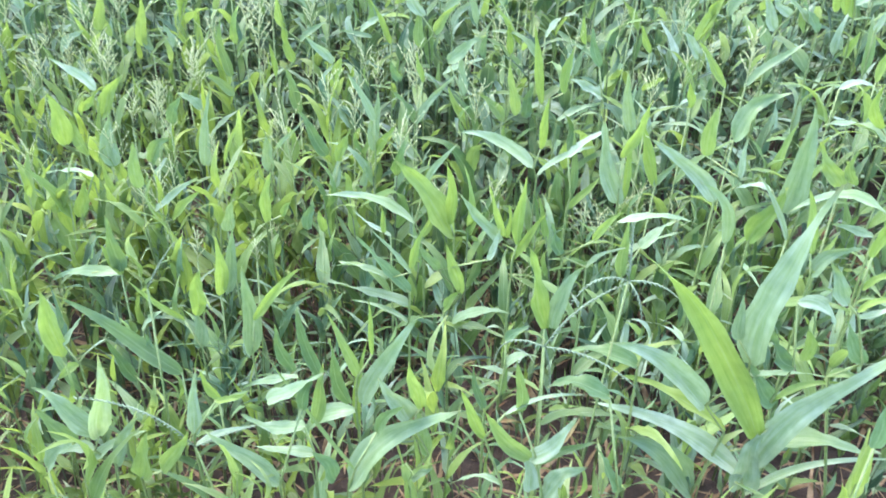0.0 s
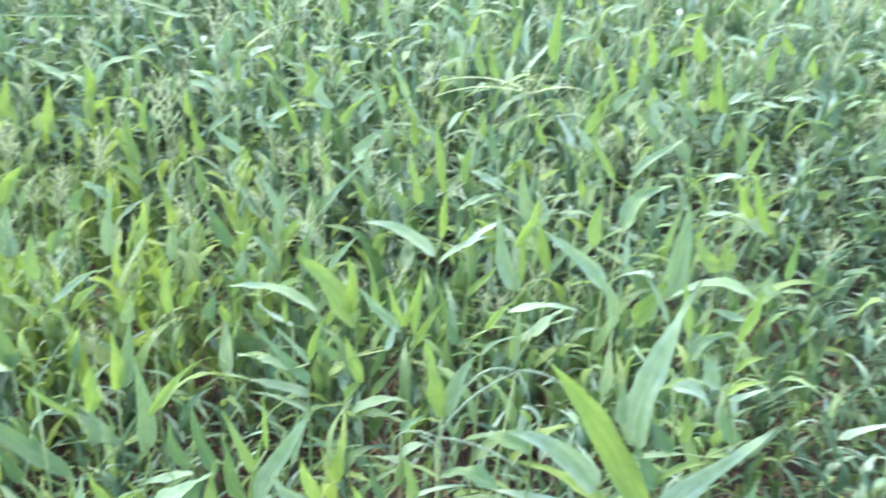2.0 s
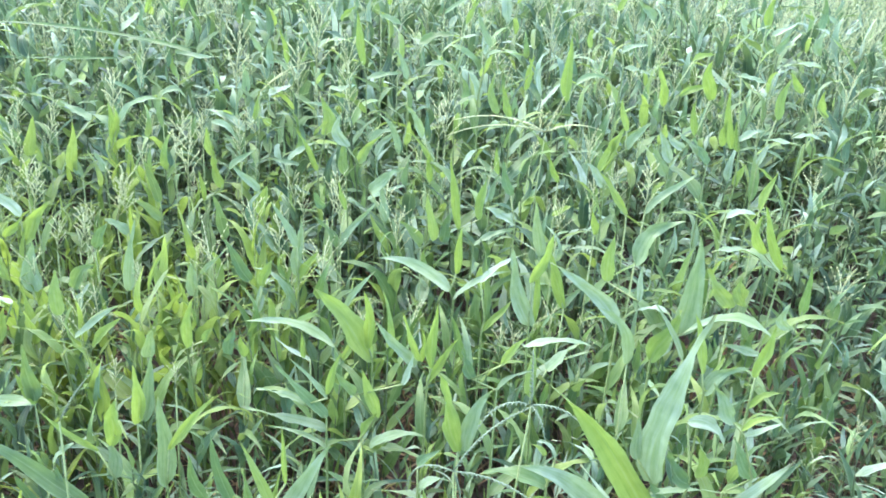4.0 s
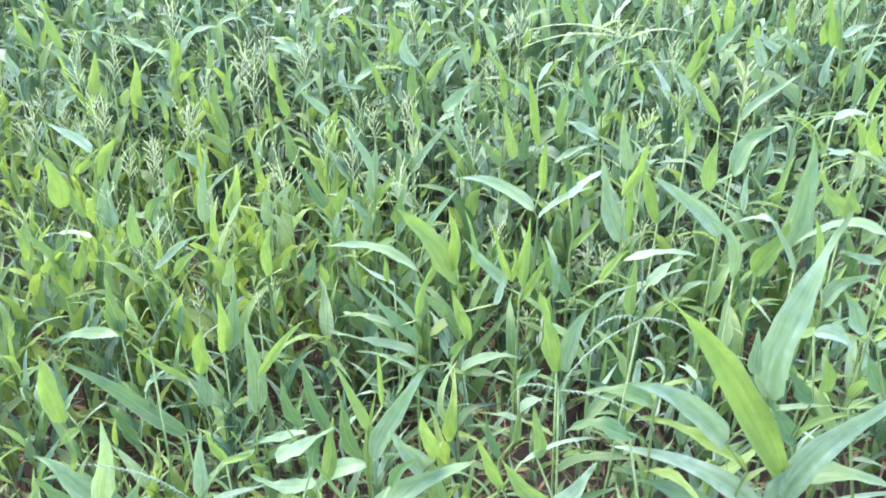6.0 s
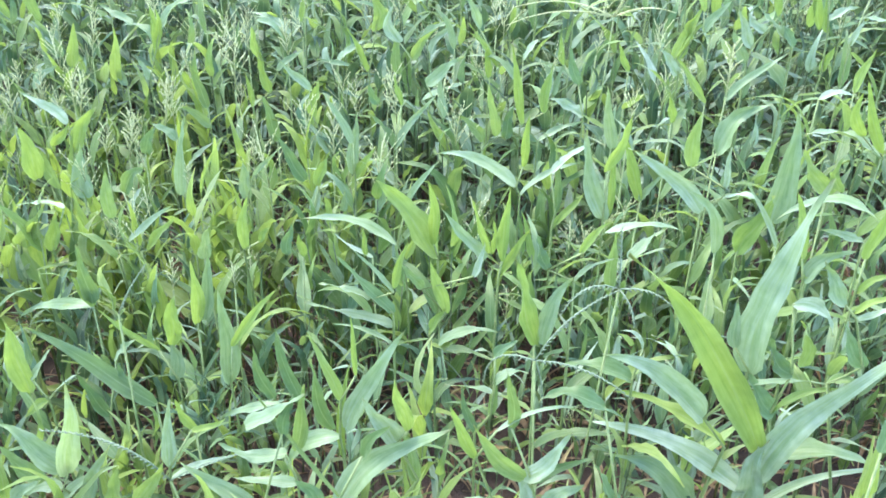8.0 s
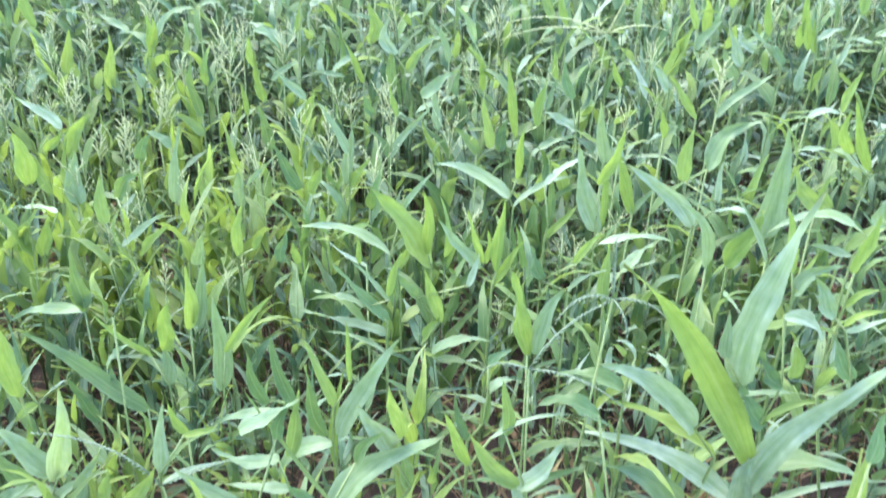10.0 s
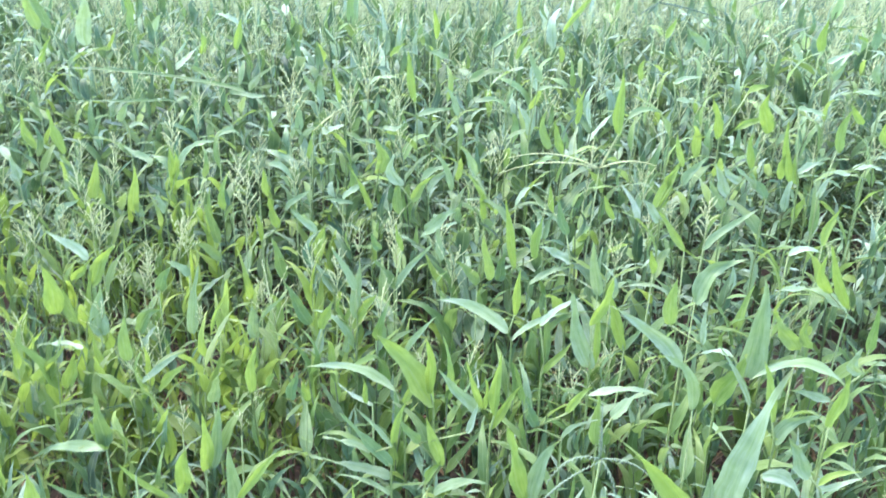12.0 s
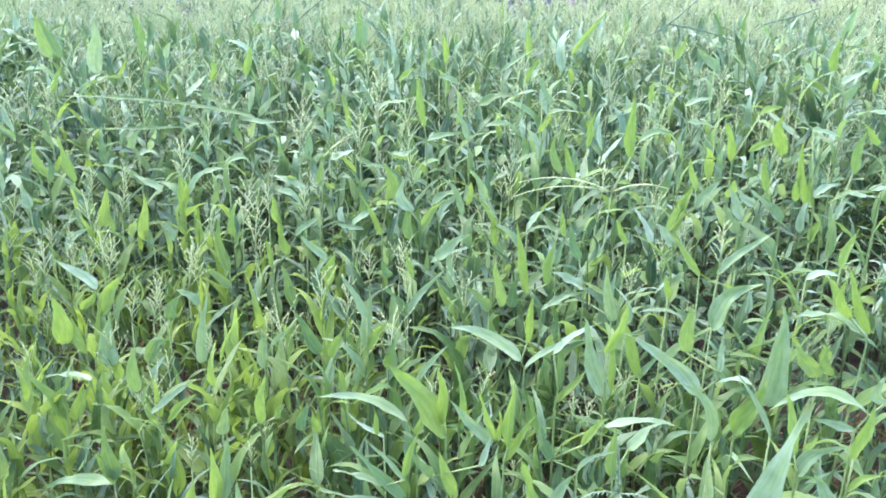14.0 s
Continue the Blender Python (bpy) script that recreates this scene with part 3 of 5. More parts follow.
leaf(p, -0.022, -0.018, 0.605, -163, 68, -85, 0.123, 0.0192, -0.002, -0.003, YOUNG_SKIN)
leaf(p, 0.009, -0.018, 0.663, -3, 24, 26, 0.151, 0.0087, 0.015, -0.007, PALE_SKIN)
finish(p)
p = tall_plant(0.285, 0.772)
leaf(p, 0.026, 0.008, 0.471, -8, 58, 42, 0.121, 0.0467, 0.005, -0.004, PALE_SKIN)
leaf(p, 0.005, 0.008, 0.489, 132, 75, -26, 0.086, 0.0534, -0.001, -0.000, PALE_SKIN)
leaf(p, 0.009, 0.008, 0.560, -3, 35, 40, 0.116, 0.0173, 0.002, -0.002, GREEN_SKIN)
leaf(p, -0.005, 0.008, 0.562, -12, 59, 46, 0.136, 0.0305, -0.006, 0.004, PALE_SKIN)
leaf(p, -0.005, 0.008, 0.565, -161, 55, -72, 0.159, 0.0281, -0.001, -0.006, GREEN_SKIN)
leaf(p, -0.031, 0.008, 0.671, -123, 79, -146, 0.127, 0.0204, -0.000, 0.007, GREEN_SKIN)
finish(p)
p = tall_plant(0.655, 0.979)
leaf(p, -0.019, 0.001, 0.306, -178, 38, -48, 0.242, 0.0664, 0.026, 0.030, PALE_SKIN)
leaf(p, 0.013, 0.001, 0.482, 166, 19, -18, 0.230, 0.0347, 0.026, 0.011, YOUNG_SKIN)
leaf(p, -0.036, 0.001, 0.548, -170, 37, -53, 0.267, 0.0538, 0.017, 0.019, PALE_SKIN)
leaf(p, 0.022, 0.001, 0.631, 9, -4, 11, 0.163, 0.0141, 0.008, -0.002, PALE_SKIN)
leaf(p, 0.028, 0.001, 0.654, -52, 81, 91, 0.397, 0.0654, 0.023, -0.016, PALE_SKIN)
leaf(p, -0.008, 0.001, 0.708, 115, 80, -37, 0.091, 0.0232, 0.000, -0.003, PALE_SKIN)
finish(p)
p = tall_plant(0.741, 1.001)
leaf(p, 0.000, -0.021, 0.319, 1, 25, 28, 0.309, 0.0170, 0.036, -0.020, PALE_SKIN)
leaf(p, -0.015, -0.021, 0.329, -73, 82, 157, 0.201, 0.0563, 0.003, -0.008, PALE_SKIN)
leaf(p, -0.018, -0.021, 0.382, 171, 19, -32, 0.340, 0.0473, 0.028, 0.015, PALE_SKIN)
leaf(p, -0.006, -0.021, 0.405, -22, 64, 68, 0.415, 0.0524, 0.015, -0.016, PALE_SKIN)
leaf(p, 0.021, -0.021, 0.458, -12, 8, 12, 0.178, 0.0455, 0.034, -0.005, PALE_SKIN)
leaf(p, -0.010, -0.021, 0.467, -173, 55, -100, 0.528, 0.0613, -0.003, 0.039, YOUNG_SKIN)
leaf(p, -0.007, -0.021, 0.564, 3, 26, 11, 0.140, 0.0148, 0.020, -0.005, YOUNG_SKIN)
leaf(p, 0.002, -0.021, 0.565, -177, 55, -58, 0.119, 0.0402, -0.002, -0.003, DEEP_SKIN)
leaf(p, 0.014, -0.021, 0.659, -176, 57, -51, 0.101, 0.0365, -0.009, -0.010, DEEP_SKIN)
leaf(p, 0.031, -0.021, 0.673, 166, 78, -125, 0.095, 0.0250, -0.007, 0.006, GREEN_SKIN)
leaf(p, -0.014, -0.021, 0.802, 7, -39, 58, 0.110, 0.0286, 0.013, -0.019, PALE_SKIN)
finish(p)
p = tall_plant(0.417, 0.782)
leaf(p, 0.022, -0.002, 0.511, -175, 63, -28, 0.115, 0.0330, 0.000, 0.000, DEEP_SKIN)
leaf(p, -0.022, -0.002, 0.720, -175, 8, -20, 0.102, 0.0395, 0.017, 0.007, DEEP_SKIN)
finish(p)
p = tall_plant(0.486, 1.012)
leaf(p, -0.001, -0.002, 0.604, 174, 4, -21, 0.135, 0.0398, 0.022, 0.008, DEEP_SKIN)
leaf(p, 0.010, -0.002, 0.676, 172, 36, -44, 0.056, 0.0082, 0.010, 0.011, PALE_SKIN)
leaf(p, -0.009, -0.002, 0.683, 179, 37, -46, 0.038, 0.0208, 0.002, 0.002, YOUNG_SKIN)
finish(p)
p = tall_plant(0.479, 1.227)
leaf(p, -0.014, -0.005, 0.676, -118, 87, -154, 0.148, 0.0254, 0.000, -0.005, GREEN_SKIN)
leaf(p, 0.014, -0.005, 0.749, 16, 41, 12, 0.091, 0.0324, 0.003, -0.001, PALE_SKIN)
finish(p)
p = tall_plant(0.845, 1.001)
leaf(p, 0.053, -0.021, 0.342, 10, 85, 38, 0.065, 0.0132, -0.001, 0.001, PALE_SKIN)
leaf(p, -0.024, -0.021, 0.641, -9, 2, 18, 0.059, 0.0222, 0.014, -0.003, GREEN_SKIN)
leaf(p, 0.027, -0.021, 0.679, 165, 60, -68, 0.098, 0.0308, -0.000, -0.004, DEEP_SKIN)
leaf(p, -0.009, -0.021, 0.778, -1, 25, 37, 0.083, 0.0114, -0.002, 0.001, PALE_SKIN)
leaf(p, -0.014, -0.021, 0.788, -4, 29, 22, 0.078, 0.0137, 0.009, -0.003, YOUNG_SKIN)
leaf(p, -0.033, -0.021, 0.804, 164, 58, -57, 0.089, 0.0345, -0.000, -0.003, PALE_SKIN)
finish(p)
p = tall_plant(0.822, 0.784)
leaf(p, 0.000, -0.004, 0.660, 61, 74, 2, 0.088, 0.0233, -0.001, -0.000, DEEP_SKIN)
finish(p)
p = tall_plant(0.899, 1.114)
leaf(p, 0.000, 0.008, 0.750, -15, 39, 48, 0.078, 0.0147, 0.007, -0.005, YOUNG_SKIN)
leaf(p, -0.000, 0.008, 0.820, -35, 82, 67, 0.126, 0.0225, -0.001, 0.001, YOUNG_SKIN)
finish(p)
p = tall_plant(0.826, 1.202)
leaf(p, 0.004, -0.012, 0.733, -2, 41, 55, 0.112, 0.0303, 0.012, -0.015, PALE_SKIN)
leaf(p, 0.005, -0.012, 0.740, 26, 65, 32, 0.088, 0.0146, -0.002, 0.001, YOUNG_SKIN)
leaf(p, -0.008, -0.012, 0.781, 151, 74, -56, 0.139, 0.0205, -0.000, 0.007, YOUNG_SKIN)
finish(p)
p = tall_plant(-1.054, 1.804)
leaf(p, 0.030, -0.027, 0.610, 154, 65, -46, 0.121, 0.0291, -0.001, -0.004, YOUNG_SKIN)
leaf(p, -0.030, -0.027, 0.642, -129, 83, -102, 0.167, 0.0586, 0.008, 0.008, YOUNG_SKIN)
finish(p)
p = tall_plant(-1.069, 1.935)
leaf(p, 0.019, -0.008, 0.668, 16, 58, 69, 0.165, 0.0461, 0.000, -0.008, YOUNG_SKIN)
leaf(p, -0.039, -0.008, 0.688, -10, 45, 108, 0.107, 0.0264, 0.001, -0.000, YOUNG_SKIN)
leaf(p, 0.021, -0.008, 0.761, 179, 35, -33, 0.159, 0.0347, 0.008, 0.006, PALE_SKIN)
finish(p)
p = tall_plant(-0.897, 1.689)
leaf(p, 0.000, -0.011, 0.632, 95, 78, 29, 0.151, 0.0533, -0.002, -0.003, PALE_SKIN)
finish(p)
p = tall_plant(-0.733, 1.937)
leaf(p, 0.000, 0.009, 0.711, -177, 34, -34, 0.096, 0.0304, 0.011, 0.007, PALE_SKIN)
finish(p)
p = tall_plant(-0.600, 1.688)
leaf(p, 0.029, -0.005, 0.642, -12, 64, 87, 0.205, 0.0111, 0.005, -0.014, YOUNG_SKIN)
leaf(p, -0.029, -0.005, 0.651, 11, 80, 84, 0.224, 0.0324, -0.000, -0.002, GREEN_SKIN)
finish(p)
p = tall_plant(-0.923, 2.290)
leaf(p, -0.024, 0.007, 0.799, 179, 68, -30, 0.088, 0.0316, 0.000, 0.000, PALE_SKIN)
leaf(p, 0.015, 0.007, 0.902, 112, 86, 29, 0.148, 0.0301, 0.002, 0.002, YOUNG_SKIN)
leaf(p, 0.021, 0.007, 0.928, -45, 78, 158, 0.110, 0.0245, 0.004, 0.009, YOUNG_SKIN)
leaf(p, 0.042, 0.007, 0.970, 10, 28, 38, 0.190, 0.0352, 0.028, -0.024, PALE_SKIN)
leaf(p, -0.054, 0.007, 0.979, 168, 27, -26, 0.129, 0.0306, 0.002, 0.002, PALE_SKIN)
finish(p)
p = tall_plant(-1.067, 2.334)
leaf(p, 0.014, 0.010, 0.765, 160, 64, -46, 0.114, 0.0287, -0.002, -0.005, PALE_SKIN)
leaf(p, -0.014, 0.010, 0.776, -37, 79, 155, 0.192, 0.0379, -0.002, -0.005, GREEN_SKIN)
finish(p)
p = tall_plant(-1.276, 2.394)
leaf(p, 0.049, 0.004, 0.787, 151, 64, -34, 0.103, 0.0239, -0.001, 0.002, YOUNG_SKIN)
leaf(p, 0.012, 0.004, 0.808, -19, 73, 130, 0.165, 0.0399, -0.001, -0.004, GREEN_SKIN)
leaf(p, -0.023, 0.004, 0.842, -166, 66, -55, 0.151, 0.0456, -0.001, -0.001, GREEN_SKIN)
leaf(p, -0.039, 0.004, 0.881, -169, 53, -46, 0.105, 0.0276, 0.007, 0.007, PALE_SKIN)
finish(p)
p = tall_plant(-0.890, 1.531)
leaf(p, -0.028, -0.011, 0.550, -25, 66, 118, 0.136, 0.0374, -0.000, -0.005, YOUNG_SKIN)
leaf(p, 0.028, -0.011, 0.675, 172, -4, 5, 0.143, 0.0256, 0.012, -0.001, PALE_SKIN)
finish(p)
p = tall_plant(-0.691, 1.475)
leaf(p, -0.029, -0.004, 0.569, -176, 32, -24, 0.136, 0.0235, 0.014, 0.005, GREEN_SKIN)
leaf(p, 0.051, -0.004, 0.590, -12, 47, 62, 0.139, 0.0260, 0.002, -0.003, YOUNG_SKIN)
leaf(p, 0.007, -0.004, 0.614, -4, 39, 51, 0.175, 0.0196, 0.002, -0.003, PALE_SKIN)
leaf(p, -0.028, -0.004, 0.674, 107, 76, 33, 0.121, 0.0347, -0.000, -0.000, GREEN_SKIN)
finish(p)
p = tall_plant(-0.764, 1.666)
leaf(p, 0.006, -0.013, 0.596, 29, 63, 46, 0.093, 0.0234, 0.004, -0.011, PALE_SKIN)
leaf(p, -0.006, -0.013, 0.665, -5, 46, 91, 0.110, 0.0370, 0.000, -0.012, GREEN_SKIN)
finish(p)
p = tall_plant(-0.695, 2.156)
leaf(p, 0.001, -0.024, 0.698, -170, 36, -71, 0.127, 0.0310, 0.003, 0.008, GREEN_SKIN)
leaf(p, -0.001, -0.024, 0.760, -176, 75, -81, 0.151, 0.0320, -0.001, -0.002, GREEN_SKIN)
finish(p)
p = tall_plant(-0.797, 1.858)
leaf(p, 0.000, 0.002, 0.699, -14, 58, 117, 0.106, 0.0354, -0.000, -0.003, DEEP_SKIN)
finish(p)
p = tall_plant(-0.465, 1.421)
leaf(p, 0.000, -0.025, 0.614, -29, 69, 139, 0.105, 0.0308, -0.001, -0.006, PALE_SKIN)
finish(p)
p = tall_plant(-1.020, 1.549)
leaf(p, 0.000, -0.017, 0.558, -13, 47, 93, 0.177, 0.0474, 0.001, 0.008, GREEN_SKIN)
finish(p)
p = tall_plant(-0.529, 2.211)
leaf(p, -0.045, -0.001, 0.743, 172, 82, -66, 0.111, 0.0179, 0.000, 0.002, YOUNG_SKIN)
leaf(p, 0.013, -0.001, 0.790, 176, 82, -103, 0.156, 0.0373, 0.000, -0.001, YOUNG_SKIN)
leaf(p, 0.046, -0.001, 0.863, 11, 36, 40, 0.112, 0.0249, 0.005, -0.005, PALE_SKIN)
leaf(p, -0.010, -0.001, 0.903, -153, 82, -119, 0.103, 0.0261, 0.000, -0.004, YOUNG_SKIN)
leaf(p, -0.003, -0.001, 1.023, 0, -38, 51, 0.101, 0.0228, 0.010, -0.012, PALE_SKIN)
finish(p)
p = tall_plant(-0.302, 1.967)
leaf(p, 0.035, -0.008, 0.678, -171, 51, -43, 0.142, 0.0441, 0.010, 0.008, PALE_SKIN)
leaf(p, -0.017, -0.008, 0.798, -32, 73, 99, 0.125, 0.0375, -0.000, 0.001, YOUNG_SKIN)
leaf(p, -0.018, -0.008, 0.876, -179, 44, -59, 0.111, 0.0250, -0.000, -0.000, PALE_SKIN)
finish(p)
p = tall_plant(-0.423, 1.965)
leaf(p, 0.000, -0.024, 0.723, 169, 74, -46, 0.142, 0.0350, 0.001, 0.002, GREEN_SKIN)
finish(p)
p = tall_plant(-0.512, 2.551)
leaf(p, -0.010, -0.002, 0.909, -176, 26, -22, 0.170, 0.0347, 0.021, 0.008, PALE_SKIN)
leaf(p, -0.020, -0.002, 0.925, 173, 19, -28, 0.129, 0.0445, 0.009, 0.006, PALE_SKIN)
leaf(p, 0.030, -0.002, 0.954, 47, 76, 25, 0.108, 0.0245, -0.001, -0.001, YOUNG_SKIN)
finish(p)
p = tall_plant(-0.236, 1.667)
leaf(p, -0.021, -0.027, 0.627, 19, 78, 81, 0.104, 0.0265, -0.000, 0.001, PALE_SKIN)
leaf(p, 0.057, -0.027, 0.643, -46, 77, 124, 0.063, 0.0345, -0.002, 0.006, PALE_SKIN)
leaf(p, -0.001, -0.027, 0.709, 0, 69, 70, 0.100, 0.0300, 0.002, -0.005, YOUNG_SKIN)
leaf(p, -0.035, -0.027, 0.723, -173, 62, -60, 0.146, 0.0335, -0.000, 0.000, DEEP_SKIN)
finish(p)
p = tall_plant(-0.150, 1.708)
leaf(p, 0.003, -0.026, 0.719, 2, 57, 83, 0.105, 0.0210, 0.000, -0.003, YOUNG_SKIN)
leaf(p, -0.004, -0.026, 0.729, 67, 80, 38, 0.170, 0.0301, -0.001, -0.000, GREEN_SKIN)
leaf(p, 0.001, -0.026, 0.814, 162, 57, -49, 0.148, 0.0218, 0.002, 0.003, PALE_SKIN)
finish(p)
p = tall_plant(0.088, 1.413)
leaf(p, 0.004, -0.023, 0.651, -171, 55, -39, 0.240, 0.0692, 0.006, 0.004, GREEN_SKIN)
leaf(p, -0.004, -0.023, 0.680, -108, 79, -156, 0.175, 0.0274, 0.001, 0.005, YOUNG_SKIN)
finish(p)
p = tall_plant(0.005, 1.475)
leaf(p, 0.004, -0.020, 0.602, 9, 68, 69, 0.088, 0.0177, -0.000, 0.001, YOUNG_SKIN)
leaf(p, -0.014, -0.020, 0.643, -172, 18, -22, 0.240, 0.0304, 0.029, 0.010, PALE_SKIN)
leaf(p, 0.010, -0.020, 0.753, -17, 55, 82, 0.140, 0.0154, 0.002, -0.006, PALE_SKIN)
finish(p)
p = tall_plant(-0.062, 1.365)
leaf(p, 0.008, -0.007, 0.656, 166, 26, -22, 0.104, 0.0115, -0.002, -0.003, PALE_SKIN)
leaf(p, -0.008, -0.007, 0.662, -174, 85, -112, 0.071, 0.0148, -0.001, 0.003, YOUNG_SKIN)
finish(p)
p = tall_plant(-0.069, 1.881)
leaf(p, 0.004, -0.029, 0.745, 4, 53, 55, 0.194, 0.0241, 0.003, -0.005, PALE_SKIN)
leaf(p, 0.008, -0.029, 0.753, -176, 53, -36, 0.120, 0.0317, 0.002, 0.001, GREEN_SKIN)
leaf(p, 0.027, -0.029, 0.869, 177, 76, -68, 0.086, 0.0170, -0.000, -0.001, YOUNG_SKIN)
leaf(p, -0.039, -0.029, 0.869, -164, 65, -104, 0.071, 0.0278, -0.000, -0.000, DEEP_SKIN)
finish(p)
p = tall_plant(-0.077, 2.226)
leaf(p, -0.014, -0.024, 0.865, 137, 84, -41, 0.149, 0.0330, -0.001, -0.006, GREEN_SKIN)
leaf(p, 0.026, -0.024, 0.913, -6, 52, 85, 0.125, 0.0309, 0.001, -0.007, GREEN_SKIN)
leaf(p, -0.012, -0.024, 0.964, -150, 80, -104, 0.116, 0.0644, -0.006, -0.023, PALE_SKIN)
finish(p)
p = tall_plant(0.056, 1.919)
leaf(p, 0.028, 0.002, 0.708, 162, 61, -44, 0.145, 0.0251, -0.001, 0.000, YOUNG_SKIN)
leaf(p, 0.009, 0.002, 0.815, 139, 81, -40, 0.139, 0.0269, 0.001, 0.003, PALE_SKIN)
leaf(p, -0.037, 0.002, 0.912, -10, 38, 65, 0.134, 0.0386, -0.000, -0.001, PALE_SKIN)
finish(p)
p = tall_plant(-0.199, 2.289)
leaf(p, -0.001, -0.008, 0.852, -161, 65, -75, 0.159, 0.0216, 0.001, 0.001, YOUNG_SKIN)
leaf(p, -0.066, -0.008, 0.868, -177, 10, -37, 0.110, 0.0197, 0.002, 0.002, PALE_SKIN)
leaf(p, 0.025, -0.008, 0.981, -122, 83, -140, 0.133, 0.0452, 0.003, 0.017, GREEN_SKIN)
leaf(p, 0.042, -0.008, 1.141, -3, 14, 27, 0.076, 0.0255, -0.010, 0.005, PALE_SKIN)
finish(p)
p = tall_plant(-0.021, 2.350)
leaf(p, 0.013, -0.006, 0.901, 2, 46, 55, 0.141, 0.0250, 0.009, -0.014, PALE_SKIN)
leaf(p, -0.013, -0.006, 0.943, -8, 33, 41, 0.134, 0.0319, 0.009, -0.005, PALE_SKIN)
finish(p)
p = tall_plant(-0.359, 1.444)
leaf(p, -0.020, -0.013, 0.624, 7, 82, 107, 0.141, 0.0271, -0.002, -0.003, YOUNG_SKIN)
leaf(p, 0.020, -0.013, 0.648, -3, 55, 82, 0.050, 0.0194, 0.000, -0.001, YOUNG_SKIN)
finish(p)
p = tall_plant(-0.434, 1.698)
leaf(p, -0.011, -0.009, 0.646, -103, 84, -155, 0.125, 0.0319, -0.000, 0.002, GREEN_SKIN)
leaf(p, 0.011, -0.009, 0.713, -10, 46, 99, 0.120, 0.0121, 0.001, -0.001, PALE_SKIN)
finish(p)
p = tall_plant(-0.248, 1.415)
leaf(p, 0.020, -0.009, 0.625, -132, 80, -88, 0.065, 0.0241, 0.001, 0.001, YOUNG_SKIN)
leaf(p, -0.020, -0.009, 0.630, 27, 77, 65, 0.081, 0.0267, 0.000, -0.001, DEEP_SKIN)
finish(p)
p = tall_plant(0.305, 1.928)
leaf(p, 0.032, -0.020, 0.761, 11, 22, 30, 0.146, 0.0200, 0.007, -0.004, PALE_SKIN)
leaf(p, -0.063, -0.020, 0.765, 29, 76, 57, 0.100, 0.0322, 0.000, 0.001, DEEP_SKIN)
leaf(p, -0.012, -0.020, 0.808, 174, 80, -85, 0.224, 0.0263, -0.000, -0.002, YOUNG_SKIN)
leaf(p, 0.043, -0.020, 0.843, -2, 83, 66, 0.137, 0.0298, 0.001, -0.003, YOUNG_SKIN)
finish(p)
p = tall_plant(0.410, 2.050)
leaf(p, -0.028, 0.006, 0.852, -19, 74, 78, 0.100, 0.0190, 0.000, -0.001, PALE_SKIN)
leaf(p, 0.031, 0.006, 0.893, 174, 28, -43, 0.102, 0.0201, 0.010, 0.010, PALE_SKIN)
leaf(p, -0.003, 0.006, 0.943, 143, 80, -65, 0.089, 0.0180, 0.002, -0.005, YOUNG_SKIN)
finish(p)
p = tall_plant(0.191, 2.152)
leaf(p, 0.001, 0.003, 0.873, -92, 81, -157, 0.114, 0.0232, -0.004, -0.008, YOUNG_SKIN)
leaf(p, 0.032, 0.003, 0.907, 178, 53, -57, 0.164, 0.0179, -0.001, -0.002, YOUNG_SKIN)
leaf(p, -0.033, 0.003, 1.021, -165, 59, -70, 0.124, 0.0287, 0.006, 0.010, GREEN_SKIN)
finish(p)
p = tall_plant(0.282, 1.673)
leaf(p, 0.002, -0.028, 0.701, -6, 33, 30, 0.186, 0.0198, 0.019, -0.010, PALE_SKIN)
leaf(p, -0.008, -0.028, 0.725, 170, 18, -29, 0.223, 0.0420, 0.024, 0.018, PALE_SKIN)
leaf(p, 0.006, -0.028, 0.780, -75, 80, 172, 0.150, 0.0220, 0.001, 0.000, YOUNG_SKIN)
finish(p)
p = tall_plant(0.484, 1.515)
leaf(p, -0.003, 0.006, 0.698, -178, 73, -91, 0.228, 0.0430, -0.000, -0.005, PALE_SKIN)
leaf(p, 0.010, 0.006, 0.710, 94, 88, -14, 0.172, 0.0175, 0.000, -0.000, YOUNG_SKIN)
leaf(p, -0.007, 0.006, 0.821, -22, 72, 110, 0.159, 0.0258, 0.001, 0.001, YOUNG_SKIN)
finish(p)
p = tall_plant(0.572, 1.584)
leaf(p, 0.001, -0.017, 0.731, 164, 70, -97, 0.171, 0.0310, -0.001, 0.002, YOUNG_SKIN)
leaf(p, -0.001, -0.017, 0.733, -2, 55, 61, 0.093, 0.0167, 0.002, -0.004, PALE_SKIN)
finish(p)
p = tall_plant(0.527, 1.827)
leaf(p, 0.000, -0.025, 0.781, -152, 78, -125, 0.179, 0.0339, -0.000, 0.003, GREEN_SKIN)
finish(p)
p = tall_plant(0.702, 1.487)
leaf(p, -0.011, -0.024, 0.751, 172, 38, -81, 0.229, 0.0406, 0.004, 0.020, PALE_SKIN)
leaf(p, 0.031, -0.024, 0.793, 95, 83, -20, 0.079, 0.0138, 0.000, -0.003, PALE_SKIN)
leaf(p, 0.033, -0.024, 0.814, -123, 87, -157, 0.103, 0.0147, 0.001, -0.001, PALE_SKIN)
leaf(p, -0.053, -0.024, 0.864, -87, 84, 172, 0.130, 0.0343, -0.000, -0.001, GREEN_SKIN)
finish(p)
p = tall_plant(0.359, 1.543)
leaf(p, 0.002, -0.012, 0.669, 19, 48, 46, 0.130, 0.0184, -0.002, 0.003, YOUNG_SKIN)
leaf(p, 0.008, -0.012, 0.708, 123, 83, -40, 0.182, 0.0190, -0.001, 0.007, GREEN_SKIN)
